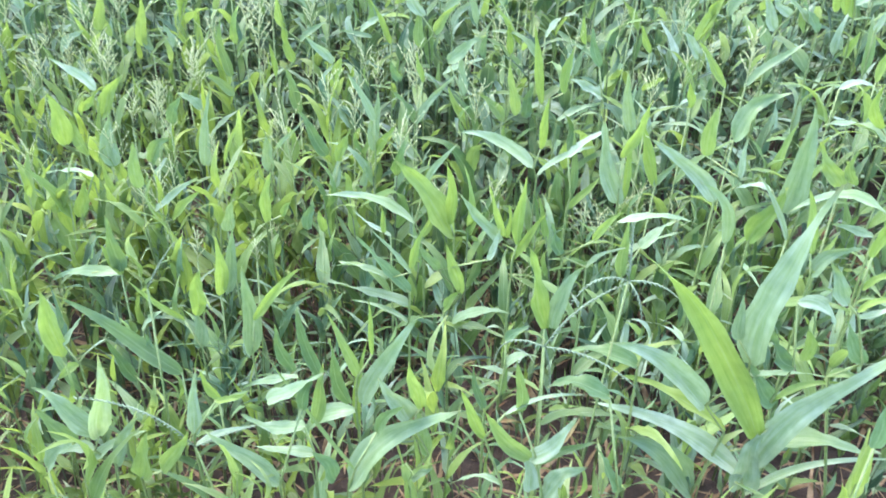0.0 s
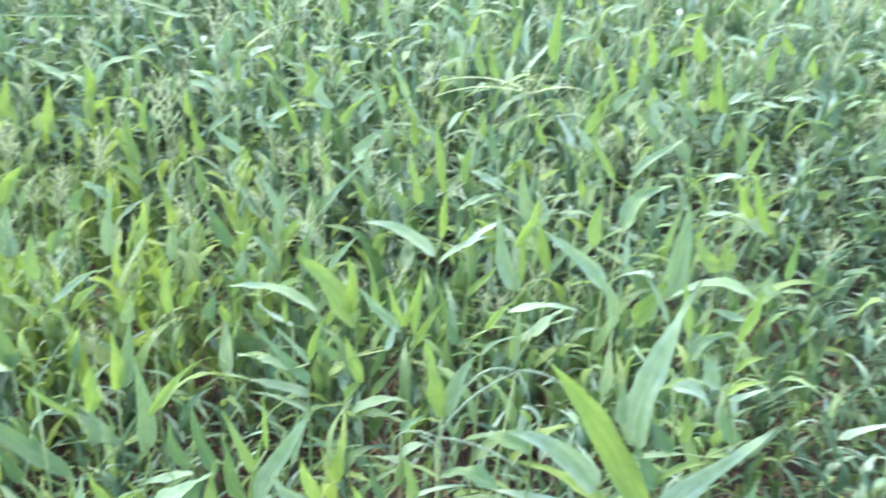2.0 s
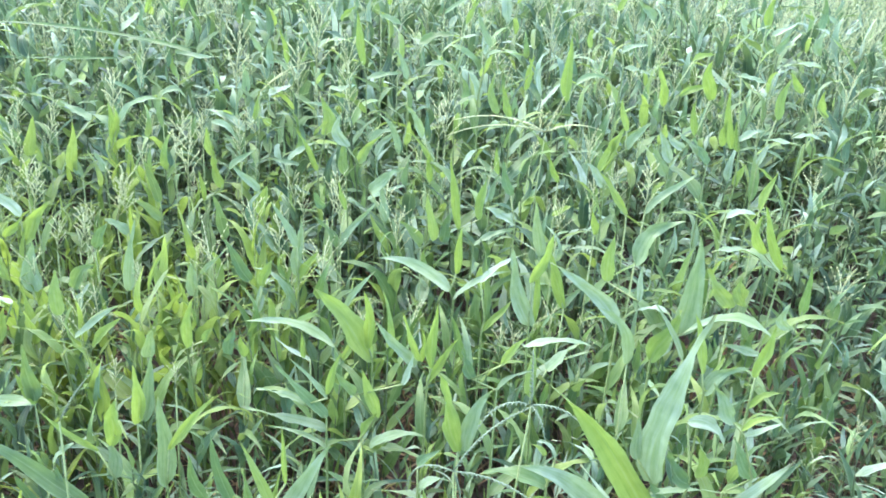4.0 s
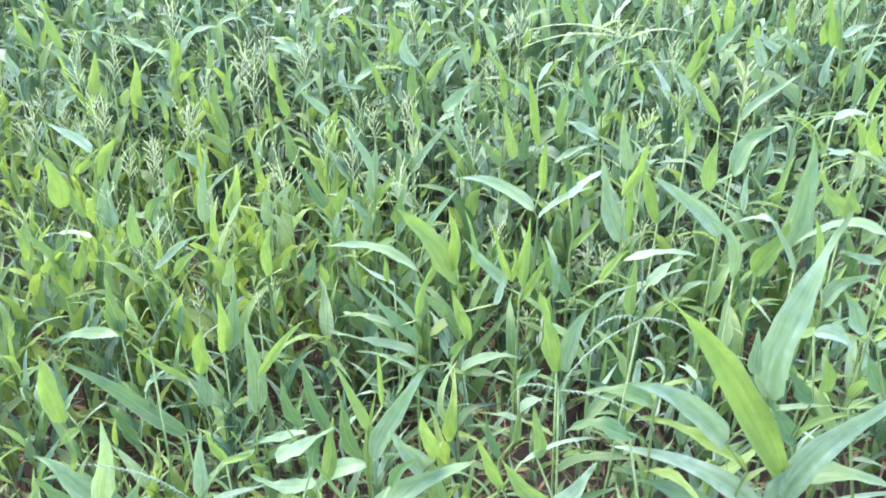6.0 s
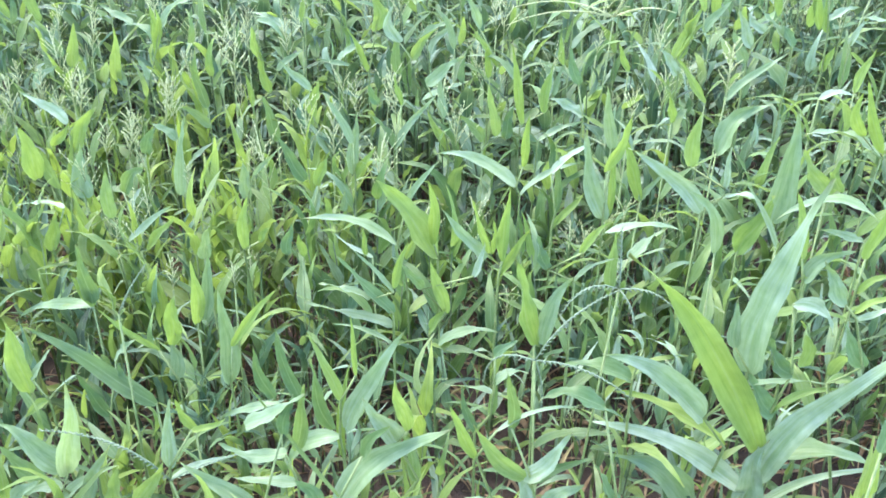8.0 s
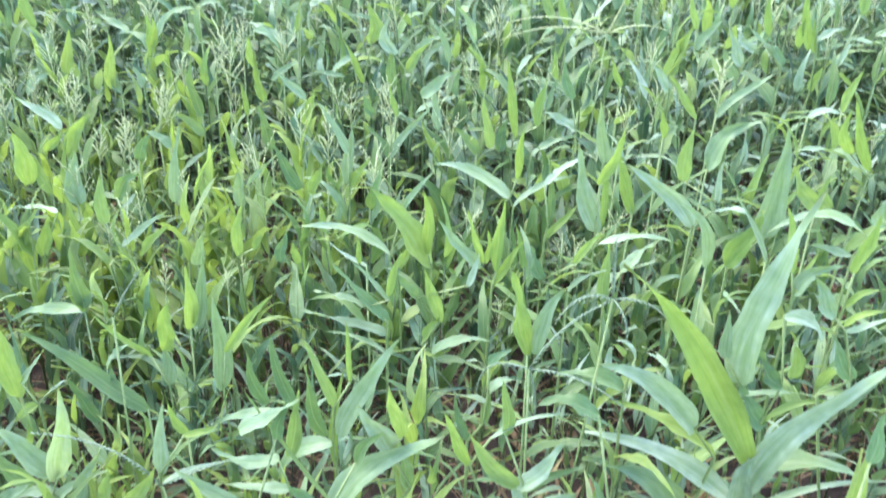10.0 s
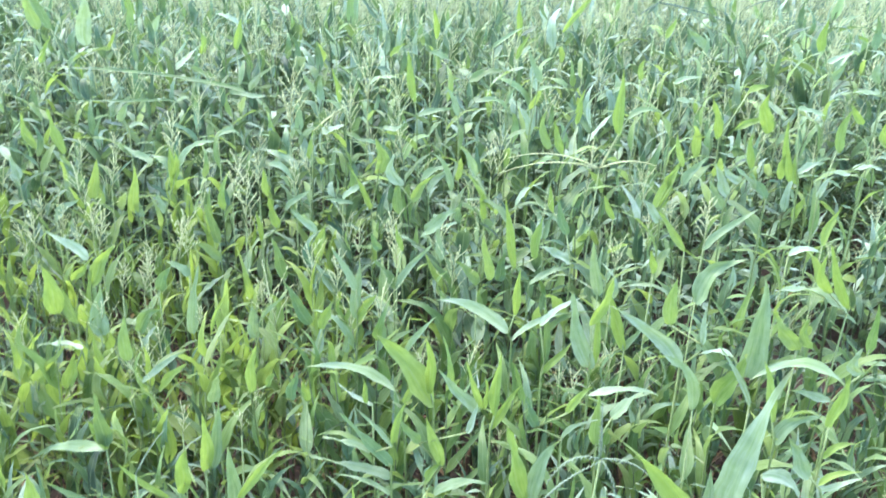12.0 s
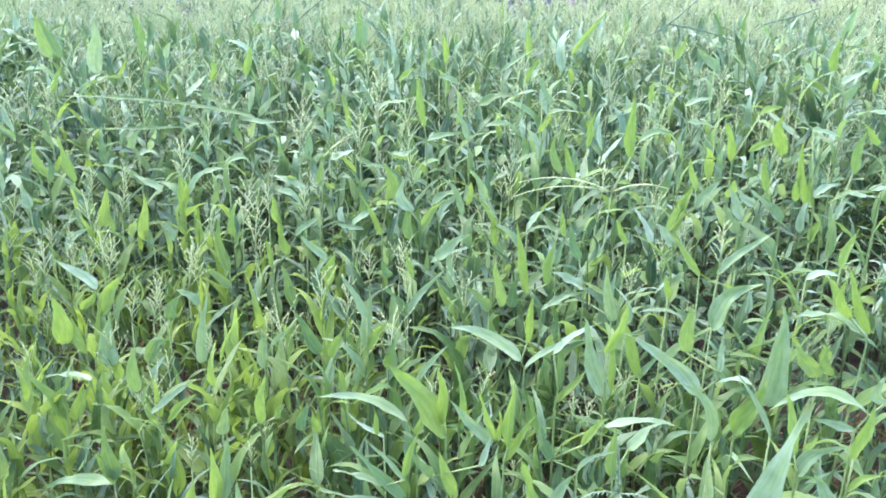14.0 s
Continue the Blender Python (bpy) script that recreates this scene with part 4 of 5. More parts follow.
leaf(p, -0.010, -0.012, 0.811, 13, 33, 23, 0.140, 0.0200, 0.008, -0.006, PALE_SKIN)
finish(p)
p = tall_plant(0.220, 1.260)
leaf(p, 0.012, 0.003, 0.672, 9, 60, 52, 0.131, 0.0190, 0.001, -0.002, YOUNG_SKIN)
leaf(p, 0.019, 0.003, 0.710, -75, 81, 143, 0.180, 0.0262, 0.002, -0.002, YOUNG_SKIN)
leaf(p, -0.017, 0.003, 0.712, -161, 52, -50, 0.162, 0.0291, -0.001, 0.002, PALE_SKIN)
leaf(p, -0.011, 0.003, 0.727, -149, 71, -102, 0.139, 0.0156, -0.001, 0.001, YOUNG_SKIN)
leaf(p, -0.002, 0.003, 0.727, -144, 88, -106, 0.086, 0.0131, 0.001, 0.002, YOUNG_SKIN)
finish(p)
p = tall_plant(0.446, 1.907)
leaf(p, 0.010, -0.008, 0.836, -167, 28, -34, 0.116, 0.0481, 0.009, 0.005, PALE_SKIN)
leaf(p, -0.010, -0.008, 0.926, 155, 71, -59, 0.109, 0.0265, 0.001, -0.002, DEEP_SKIN)
finish(p)
p = tall_plant(0.200, 1.852)
leaf(p, -0.019, 0.006, 0.769, 174, 43, -65, 0.100, 0.0315, 0.006, 0.014, GREEN_SKIN)
leaf(p, 0.019, 0.006, 0.787, -157, 80, -95, 0.164, 0.0289, -0.000, -0.001, GREEN_SKIN)
finish(p)
p = tall_plant(0.589, 2.026)
leaf(p, 0.000, 0.009, 0.934, -170, 64, -106, 0.090, 0.0190, -0.000, 0.001, YOUNG_SKIN)
finish(p)
p = tall_plant(0.760, 2.119)
leaf(p, -0.017, -0.030, 0.915, -164, 47, -78, 0.110, 0.0330, 0.000, 0.004, PALE_SKIN)
leaf(p, -0.022, -0.030, 0.961, -4, 69, 100, 0.096, 0.0238, -0.000, -0.004, YOUNG_SKIN)
leaf(p, -0.036, -0.030, 0.961, 4, 66, 49, 0.169, 0.0318, 0.003, -0.004, YOUNG_SKIN)
leaf(p, 0.008, -0.030, 1.017, -34, 82, 128, 0.075, 0.0237, -0.001, -0.021, YOUNG_SKIN)
leaf(p, 0.037, -0.030, 1.039, 16, 48, 51, 0.114, 0.0281, 0.003, -0.008, PALE_SKIN)
leaf(p, 0.029, -0.030, 1.095, 158, 74, -78, 0.105, 0.0201, 0.000, 0.000, YOUNG_SKIN)
finish(p)
p = tall_plant(0.670, 1.779)
leaf(p, 0.000, 0.000, 0.865, -145, 74, -116, 0.076, 0.0217, 0.001, 0.004, YOUNG_SKIN)
finish(p)
p = tall_plant(0.817, 1.930)
leaf(p, -0.026, 0.008, 0.875, 162, 51, -62, 0.154, 0.0232, 0.001, 0.004, YOUNG_SKIN)
leaf(p, 0.026, 0.008, 0.882, 7, 40, 44, 0.206, 0.0235, 0.009, -0.009, PALE_SKIN)
finish(p)
p = tall_plant(0.786, 1.735)
leaf(p, 0.000, 0.005, 0.799, 7, 48, 35, 0.181, 0.0532, 0.022, -0.018, PALE_SKIN)
finish(p)
p = tall_plant(0.810, 1.458)
leaf(p, -0.027, -0.015, 0.662, -36, 71, 86, 0.169, 0.0486, 0.001, 0.002, YOUNG_SKIN)
leaf(p, 0.031, -0.015, 0.743, 51, 89, 28, 0.263, 0.0595, -0.004, 0.019, PALE_SKIN)
leaf(p, -0.004, -0.015, 0.798, 177, -4, -4, 0.090, 0.0260, 0.010, 0.001, PALE_SKIN)
finish(p)
p = tall_plant(0.686, 1.292)
leaf(p, 0.000, 0.007, 0.734, -162, 58, -95, 0.180, 0.0306, 0.005, 0.027, PALE_SKIN)
finish(p)
p = tall_plant(0.815, 1.333)
leaf(p, 0.000, -0.018, 0.743, 171, 58, -71, 0.170, 0.0126, 0.001, 0.008, PALE_SKIN)
finish(p)
p = tall_plant(0.988, 1.505)
leaf(p, -0.014, -0.009, 0.794, 177, 54, -87, 0.127, 0.0384, -0.000, 0.001, GREEN_SKIN)
leaf(p, 0.014, -0.009, 0.802, -158, 77, -131, 0.088, 0.0244, 0.003, -0.009, GREEN_SKIN)
finish(p)
p = tall_plant(1.131, 1.645)
leaf(p, 0.019, 0.003, 0.832, -174, 17, -17, 0.210, 0.0604, 0.027, 0.008, PALE_SKIN)
leaf(p, 0.018, 0.003, 0.845, -179, 66, -124, 0.195, 0.0262, 0.002, -0.002, YOUNG_SKIN)
leaf(p, -0.037, 0.003, 0.887, -149, 70, -142, 0.121, 0.0289, 0.007, -0.013, YOUNG_SKIN)
finish(p)
p = tall_plant(1.018, 1.324)
leaf(p, -0.025, -0.005, 0.761, -174, 16, -37, 0.105, 0.0209, 0.004, 0.003, PALE_SKIN)
leaf(p, -0.001, -0.005, 0.803, -171, 5, -15, 0.231, 0.0404, 0.047, 0.014, PALE_SKIN)
leaf(p, 0.026, -0.005, 0.833, -143, 72, -136, 0.079, 0.0371, 0.003, -0.017, PALE_SKIN)
finish(p)
p = tall_plant(1.002, 2.195)
leaf(p, -0.035, 0.004, 0.931, 174, 63, -81, 0.121, 0.0330, -0.001, -0.009, GREEN_SKIN)
leaf(p, -0.028, 0.004, 0.976, 172, 63, -79, 0.123, 0.0336, 0.001, -0.001, PALE_SKIN)
leaf(p, 0.002, 0.004, 1.019, 172, 44, -65, 0.083, 0.0385, -0.000, -0.003, PALE_SKIN)
leaf(p, 0.035, 0.004, 1.067, -167, 82, -102, 0.119, 0.0233, -0.000, -0.010, YOUNG_SKIN)
leaf(p, 0.063, 0.004, 1.185, -137, 76, -142, 0.133, 0.0410, 0.002, -0.010, YOUNG_SKIN)
leaf(p, -0.038, 0.004, 1.193, 8, 18, 64, 0.120, 0.0221, 0.004, -0.008, YOUNG_SKIN)
finish(p)
p = tall_plant(1.160, 2.216)
leaf(p, 0.030, -0.026, 0.911, -22, 76, 59, 0.082, 0.0290, 0.000, -0.000, YOUNG_SKIN)
leaf(p, 0.022, -0.026, 1.027, 147, 77, -71, 0.098, 0.0229, 0.002, -0.009, YOUNG_SKIN)
leaf(p, -0.007, -0.026, 1.034, -172, 79, -103, 0.203, 0.0276, 0.001, -0.006, YOUNG_SKIN)
leaf(p, -0.038, -0.026, 1.041, -77, 84, -179, 0.090, 0.0279, -0.001, -0.003, YOUNG_SKIN)
leaf(p, 0.013, -0.026, 1.065, -5, 27, 41, 0.088, 0.0254, 0.003, -0.002, PALE_SKIN)
leaf(p, -0.019, -0.026, 1.267, 11, -17, 31, 0.135, 0.0258, 0.006, -0.004, PALE_SKIN)
finish(p)
p = tall_plant(1.376, 2.219)
leaf(p, 0.003, -0.023, 1.055, -174, 7, -3, 0.135, 0.0376, 0.005, 0.001, PALE_SKIN)
leaf(p, -0.034, -0.023, 1.080, 8, -5, 13, 0.123, 0.0297, 0.012, -0.003, PALE_SKIN)
leaf(p, 0.064, -0.023, 1.152, -166, 72, -83, 0.089, 0.0329, -0.007, -0.017, YOUNG_SKIN)
leaf(p, -0.033, -0.023, 1.223, 178, 51, -96, 0.079, 0.0223, -0.000, 0.002, YOUNG_SKIN)
finish(p)
p = tall_plant(1.237, 2.117)
leaf(p, -0.014, 0.005, 1.005, -29, 67, 64, 0.083, 0.0209, 0.006, -0.004, PALE_SKIN)
leaf(p, 0.014, 0.005, 1.151, 40, 74, 48, 0.130, 0.0308, -0.002, -0.005, YOUNG_SKIN)
finish(p)
p = tall_plant(1.045, 2.100)
leaf(p, 0.010, -0.002, 1.000, -177, 55, -58, 0.106, 0.0510, 0.003, 0.004, DEEP_SKIN)
leaf(p, -0.010, -0.002, 1.021, 163, 44, -37, 0.125, 0.0234, -0.001, -0.001, PALE_SKIN)
finish(p)
p = tall_plant(-1.441, 2.564)
leaf(p, 0.000, -0.016, 0.934, 165, 73, -15, 0.185, 0.0428, -0.005, -0.002, YOUNG_SKIN)
finish(p)
p = tall_plant(-0.092, 2.700)
leaf(p, 0.005, -0.003, 1.102, 2, 14, 36, 0.150, 0.0295, 0.003, -0.002, PALE_SKIN)
leaf(p, -0.005, -0.003, 1.155, 163, 82, -54, 0.197, 0.0320, -0.001, -0.004, YOUNG_SKIN)
finish(p)
p = tall_plant(-0.075, 3.507)
leaf(p, 0.000, -0.006, 1.314, -121, 79, -132, 0.148, 0.0301, 0.000, 0.002, YOUNG_SKIN)
finish(p)
p = tall_plant(0.323, 3.841)
leaf(p, 0.000, -0.021, 1.308, -119, 85, -156, 0.186, 0.0314, 0.000, -0.001, YOUNG_SKIN)
finish(p)
p = tall_plant(0.642, 2.427)
leaf(p, -0.036, 0.010, 1.017, -3, -17, 34, 0.059, 0.0292, 0.014, -0.010, YOUNG_SKIN)
leaf(p, 0.007, 0.010, 1.107, -168, 88, -125, 0.231, 0.0387, 0.002, -0.005, YOUNG_SKIN)
leaf(p, 0.029, 0.010, 1.169, 9, 8, 40, 0.130, 0.0249, 0.019, -0.016, PALE_SKIN)
finish(p)
p = tall_plant(0.757, 2.769)
leaf(p, 0.000, -0.019, 1.259, 10, 84, 52, 0.083, 0.0227, 0.002, -0.004, YOUNG_SKIN)
finish(p)
p = tall_plant(1.604, 3.289)
leaf(p, 0.000, -0.025, 1.326, -94, 82, 162, 0.148, 0.0385, -0.000, -0.000, YOUNG_SKIN)
finish(p)
p = tall_plant(1.011, 2.420)
leaf(p, -0.035, -0.029, 1.122, -154, 72, -110, 0.156, 0.0317, 0.001, -0.002, YOUNG_SKIN)
leaf(p, 0.035, -0.029, 1.276, 9, 20, 29, 0.079, 0.0267, 0.005, -0.005, YOUNG_SKIN)
finish(p)
p = tall_plant(-1.695, 3.264)
leaf(p, -0.030, -0.017, 1.182, 28, -77, 99, 0.077, 0.0392, -0.002, 0.003, YOUNG_SKIN)
leaf(p, 0.030, -0.017, 1.265, -46, 75, 158, 0.253, 0.0686, -0.001, -0.008, PALE_SKIN)
finish(p)
p = tall_plant(-1.883, 4.225)
leaf(p, 0.000, 0.007, 1.332, 152, 70, -35, 0.167, 0.0479, -0.013, -0.024, YOUNG_SKIN)
finish(p)
p = tall_plant(0.355, 2.547)
leaf(p, -0.017, -0.020, 1.077, 164, 58, -54, 0.134, 0.0316, 0.011, 0.024, PALE_SKIN)
leaf(p, 0.005, -0.020, 1.244, -12, 1, 13, 0.148, 0.0275, 0.010, -0.002, PALE_SKIN)
leaf(p, 0.012, -0.020, 1.271, 155, 63, -44, 0.141, 0.0249, 0.000, 0.003, PALE_SKIN)
finish(p)
p = tall_plant(0.268, 2.714)
leaf(p, -0.014, -0.013, 1.158, 6, 61, 68, 0.078, 0.0180, 0.002, -0.006, PALE_SKIN)
leaf(p, 0.014, -0.013, 1.327, 2, 64, 69, 0.104, 0.0203, 0.000, -0.001, YOUNG_SKIN)
finish(p)
p = tall_plant(0.556, 3.962)
leaf(p, 0.000, 0.005, 1.322, -15, 52, 95, 0.291, 0.0285, 0.006, -0.008, YOUNG_SKIN)
finish(p)
p = tall_plant(1.561, 2.589)
leaf(p, 0.010, -0.006, 1.251, -175, 1, -20, 0.152, 0.0372, 0.012, 0.006, PALE_SKIN)
leaf(p, -0.010, -0.006, 1.297, 63, 83, -4, 0.086, 0.0410, 0.009, -0.015, PALE_SKIN)
finish(p)
p = tall_plant(1.442, 2.762)
leaf(p, 0.015, -0.027, 1.282, -10, 65, 74, 0.083, 0.0268, -0.000, 0.001, GREEN_SKIN)
leaf(p, -0.015, -0.027, 1.346, 1, 30, 37, 0.116, 0.0244, -0.003, 0.002, PALE_SKIN)
finish(p)
p = tall_plant(0.192, 6.569)
leaf(p, 0.000, -0.028, 1.317, 134, 82, -38, 0.232, 0.0453, -0.000, -0.009, YOUNG_SKIN)
finish(p)
p = tall_plant(-1.237, 2.660)
leaf(p, 0.018, -0.008, 1.025, -2, -13, 27, 0.093, 0.0291, 0.021, -0.011, PALE_SKIN)
leaf(p, -0.018, -0.008, 1.048, -5, 51, 109, 0.100, 0.0314, -0.003, -0.009, PALE_SKIN)
finish(p)
p = tall_plant(-0.940, 3.179)
leaf(p, 0.000, -0.010, 1.276, 19, 77, 71, 0.137, 0.0344, 0.000, -0.001, YOUNG_SKIN)
finish(p)
p = tall_plant(0.850, 2.592)
leaf(p, 0.007, -0.018, 1.218, 8, -15, 20, 0.134, 0.0286, 0.007, -0.003, PALE_SKIN)
leaf(p, -0.007, -0.018, 1.277, -5, 14, 43, 0.110, 0.0213, 0.005, -0.004, PALE_SKIN)
finish(p)
p = tall_plant(-0.852, 2.905)
leaf(p, -0.040, -0.002, 1.132, 12, -5, 40, 0.195, 0.0259, -0.004, 0.003, PALE_SKIN)
leaf(p, 0.026, -0.002, 1.137, 178, 6, -29, 0.316, 0.0218, 0.012, 0.006, DEEP_SKIN)
leaf(p, 0.015, -0.002, 1.149, -172, 4, -30, 0.955, 0.0186, 0.029, 0.016, DEEP_SKIN)
finish(p)
p = tall_plant(-1.114, 2.863)
leaf(p, 0.000, -0.010, 1.098, 176, -3, -35, 0.525, 0.0160, 0.001, -0.000, DEEP_SKIN)
finish(p)
p = tall_plant(-0.443, 2.571)
leaf(p, 0.011, -0.011, 1.057, -11, 20, 37, 0.111, 0.0346, -0.005, -0.000, PALE_SKIN)
leaf(p, -0.011, -0.011, 1.202, -170, 58, -90, 0.080, 0.0210, 0.001, 0.004, PALE_SKIN)
finish(p)
p = tall_plant(-0.305, 2.867)
leaf(p, 0.000, -0.005, 1.187, -4, 9, 19, 0.166, 0.0375, 0.021, -0.008, PALE_SKIN)
finish(p)
p = tall_plant(-1.624, 2.661)
leaf(p, 0.000, 0.006, 0.917, 177, 74, -44, 0.156, 0.0337, -0.010, -0.010, YOUNG_SKIN)
finish(p)
p = tall_plant(0.110, 2.576)
leaf(p, -0.032, 0.000, 1.132, 162, 59, -56, 0.130, 0.0241, 0.004, 0.011, PALE_SKIN)
leaf(p, 0.026, 0.000, 1.181, 13, -23, 27, 0.153, 0.0280, 0.037, -0.018, PALE_SKIN)
leaf(p, 0.006, 0.000, 1.264, 5, 12, 35, 0.147, 0.0429, 0.008, -0.008, GREEN_SKIN)
finish(p)
p = tall_plant(0.431, 2.439)
leaf(p, 0.027, -0.024, 1.031, 163, 72, -39, 0.135, 0.0305, -0.003, -0.004, YOUNG_SKIN)
leaf(p, -0.027, -0.024, 1.057, 121, 79, -25, 0.138, 0.0327, -0.003, -0.015, GREEN_SKIN)
finish(p)
p = tall_plant(1.125, 3.321)
leaf(p, 0.000, -0.002, 1.328, 164, 46, -65, 0.116, 0.0461, 0.002, 0.003, PALE_SKIN)
finish(p)
p = tall_plant(-0.238, 3.065)
leaf(p, 0.000, 0.006, 1.272, -13, 43, 53, 0.090, 0.0340, 0.006, -0.006, YOUNG_SKIN)
finish(p)
p = tall_plant(-1.705, 3.092)
leaf(p, 0.029, -0.005, 1.193, 7, 18, 17, 0.232, 0.0533, 0.027, -0.010, PALE_SKIN)
leaf(p, -0.029, -0.005, 1.349, 162, 61, -42, 0.200, 0.0381, -0.004, -0.004, GREEN_SKIN)
finish(p)
p = tall_plant(1.971, 3.658)
leaf(p, 0.000, -0.018, 1.345, -178, 29, -60, 0.067, 0.0403, -0.001, -0.002, YOUNG_SKIN)
finish(p)
p = tall_plant(-2.062, 3.563)
leaf(p, 0.000, -0.023, 1.299, -164, 76, -98, 0.236, 0.0578, 0.001, 0.002, GREEN_SKIN)
finish(p)
p = tall_plant(-1.836, 3.127)
leaf(p, 0.000, 0.010, 1.193, -6, 59, 84, 0.140, 0.0360, -0.001, 0.003, YOUNG_SKIN)
finish(p)
p = tall_plant(-1.384, 3.361)
leaf(p, 0.000, -0.013, 1.330, 9, 63, 106, 0.086, 0.0287, -0.002, -0.005, PALE_SKIN)
finish(p)
p = tall_plant(-1.130, 3.196)
leaf(p, -0.026, -0.023, 1.189, 11, -17, 17, 0.136, 0.0512, -0.013, 0.000, GREEN_SKIN)
leaf(p, 0.026, -0.023, 1.250, -176, 80, -54, 0.116, 0.0293, 0.017, 0.020, YOUNG_SKIN)
finish(p)
p = tall_plant(-0.820, 2.533)
leaf(p, 0.000, 0.002, 1.034, 13, -16, 38, 0.097, 0.0317, 0.024, -0.018, PALE_SKIN)
finish(p)
p = tall_plant(-0.361, 2.638)
leaf(p, 0.010, -0.012, 1.113, 173, 27, -43, 0.103, 0.0242, 0.010, 0.010, PALE_SKIN)
leaf(p, -0.010, -0.012, 1.156, -160, 79, -91, 0.131, 0.0216, 0.000, 0.002, YOUNG_SKIN)
finish(p)
p = tall_plant(0.515, 2.604)
leaf(p, 0.000, -0.001, 1.112, -10, 81, 82, 0.130, 0.0243, 0.000, -0.001, YOUNG_SKIN)
finish(p)
p = tall_plant(0.191, 3.119)
leaf(p, 0.000, -0.019, 1.324, 14, 30, 50, 0.188, 0.0180, 0.006, -0.008, PALE_SKIN)
finish(p)
p = tall_plant(-0.069, 3.051)
leaf(p, 0.000, -0.019, 1.306, 9, -29, 44, 0.126, 0.0315, 0.010, -0.010, PALE_SKIN)
finish(p)
p = tall_plant(0.077, 2.309)
leaf(p, 0.000, -0.020, 0.930, 179, 58, -77, 0.159, 0.0239, 0.005, 0.022, PALE_SKIN)
finish(p)
p = tall_plant(1.447, 3.172)
leaf(p, 0.000, -0.028, 1.375, 22, -58, 86, 0.099, 0.0422, -0.002, 0.002, PALE_SKIN)
finish(p)
p = tall_plant(1.022, 3.645)
leaf(p, 0.000, -0.015, 1.339, 11, 68, 43, 0.105, 0.0329, -0.003, 0.004, YOUNG_SKIN)
finish(p)
p = tall_plant(-1.568, 2.437)
leaf(p, 0.000, 0.005, 0.857, 167, 81, -37, 0.100, 0.0359, -0.005, -0.006, PALE_SKIN)
finish(p)
p = tall_plant(0.292, 2.164)
leaf(p, 0.000, -0.020, 0.937, 1, 41, 29, 0.117, 0.0254, 0.011, -0.007, PALE_SKIN)
finish(p)
p = tall_plant(-0.304, 2.320)
leaf(p, 0.000, -0.024, 0.878, -3, 34, 39, 0.125, 0.0289, 0.010, -0.007, PALE_SKIN)
finish(p)
p = tall_plant(1.170, 1.922)
leaf(p, 0.000, -0.013, 0.924, 22, 72, 38, 0.121, 0.0234, 0.002, -0.004, YOUNG_SKIN)
finish(p)
p = tall_plant(1.029, 1.808)
leaf(p, 0.000, -0.025, 0.937, -0, 1, 17, 0.104, 0.0271, 0.016, -0.005, PALE_SKIN)
finish(p)
p = tall_plant(-1.340, 2.269)
leaf(p, 0.000, -0.006, 0.768, 4, 40, 62, 0.124, 0.0357, 0.003, -0.007, PALE_SKIN)
finish(p)
heading_plant(-0.761, 2.020, 0.736, 0.118, -0.06, -0.07)
heading_plant(-1.143, 2.144, 0.732, 0.121, -0.02, 0.08)
heading_plant(-1.295, 2.222, 0.741, 0.095, 0.14, -0.07)
heading_plant(-0.848, 1.918, 0.694, 0.099, -0.10, -0.04)
heading_plant(-0.920, 1.873, 0.671, 0.099, 0.09, 0.04)
heading_plant(-0.068, 1.935, 0.793, 0.129, -0.11, -0.06)
heading_plant(-0.189, 1.970, 0.789, 0.098, -0.09, 0.01)
heading_plant(-0.225, 1.792, 0.733, 0.142, -0.04, 0.06)
heading_plant(-0.470, 1.795, 0.704, 0.071, 0.19, 0.01)
heading_plant(-0.475, 2.323, 0.869, 0.124, -0.10, -0.02)
heading_plant(-0.624, 2.375, 0.870, 0.125, -0.07, 0.04)
heading_plant(-1.215, 2.448, 0.831, 0.134, 0.15, 0.05)
heading_plant(-0.455, 2.456, 0.917, 0.097, -0.38, 0.01)
heading_plant(-0.706, 2.319, 0.841, 0.166, 0.14, 0.02)
heading_plant(-0.511, 1.305, 0.577, 0.084, 0.06, -0.03)
heading_plant(0.571, 1.815, 0.838, 0.098, -0.00, -0.01)
heading_plant(0.840, 1.920, 0.898, 0.136, -0.08, 0.08)
heading_plant(-0.360, 1.293, 0.596, 0.058, -0.03, 0.08)
heading_plant(0.208, 2.368, 0.960, 0.103, -0.13, -0.08)
heading_plant(-1.404, 2.281, 0.749, 0.101, 0.06, -0.05)
heading_plant(-0.728, 1.496, 0.592, 0.067, 0.07, -0.04)
heading_plant(-1.401, 2.581, 0.860, 0.107, 0.09, 0.05)
heading_plant(-0.599, 1.689, 0.658, 0.077, -0.03, -0.05)
heading_plant(0.515, 2.198, 0.940, 0.073, 0.11, -0.05)
heading_plant(-0.570, 2.628, 1.036, 0.215, 0.01, 0.04)
heading_plant(-0.283, 2.710, 1.109, 0.216, 0.03, -0.05)
heading_plant(-0.327, 2.593, 1.046, 0.168, -0.09, 0.08)
heading_plant(-0.610, 2.161, 0.814, 0.176, 0.02, -0.01)
heading_plant(-0.994, 2.508, 0.929, 0.174, -0.01, 0.06)
heading_plant(-0.793, 2.014, 0.728, 0.157, 0.18, 0.05)
heading_plant(0.231, 2.279, 0.968, 0.153, -0.03, -0.05)
heading_plant(0.016, 2.965, 1.271, 0.108, 0.15, 0.05)
heading_plant(1.002, 2.703, 1.246, 0.120, -0.17, -0.01)
heading_plant(0.357, 2.877, 1.261, 0.127, -0.11, -0.04)
heading_plant(-1.232, 2.540, 0.917, 0.104, 0.02, -0.07)
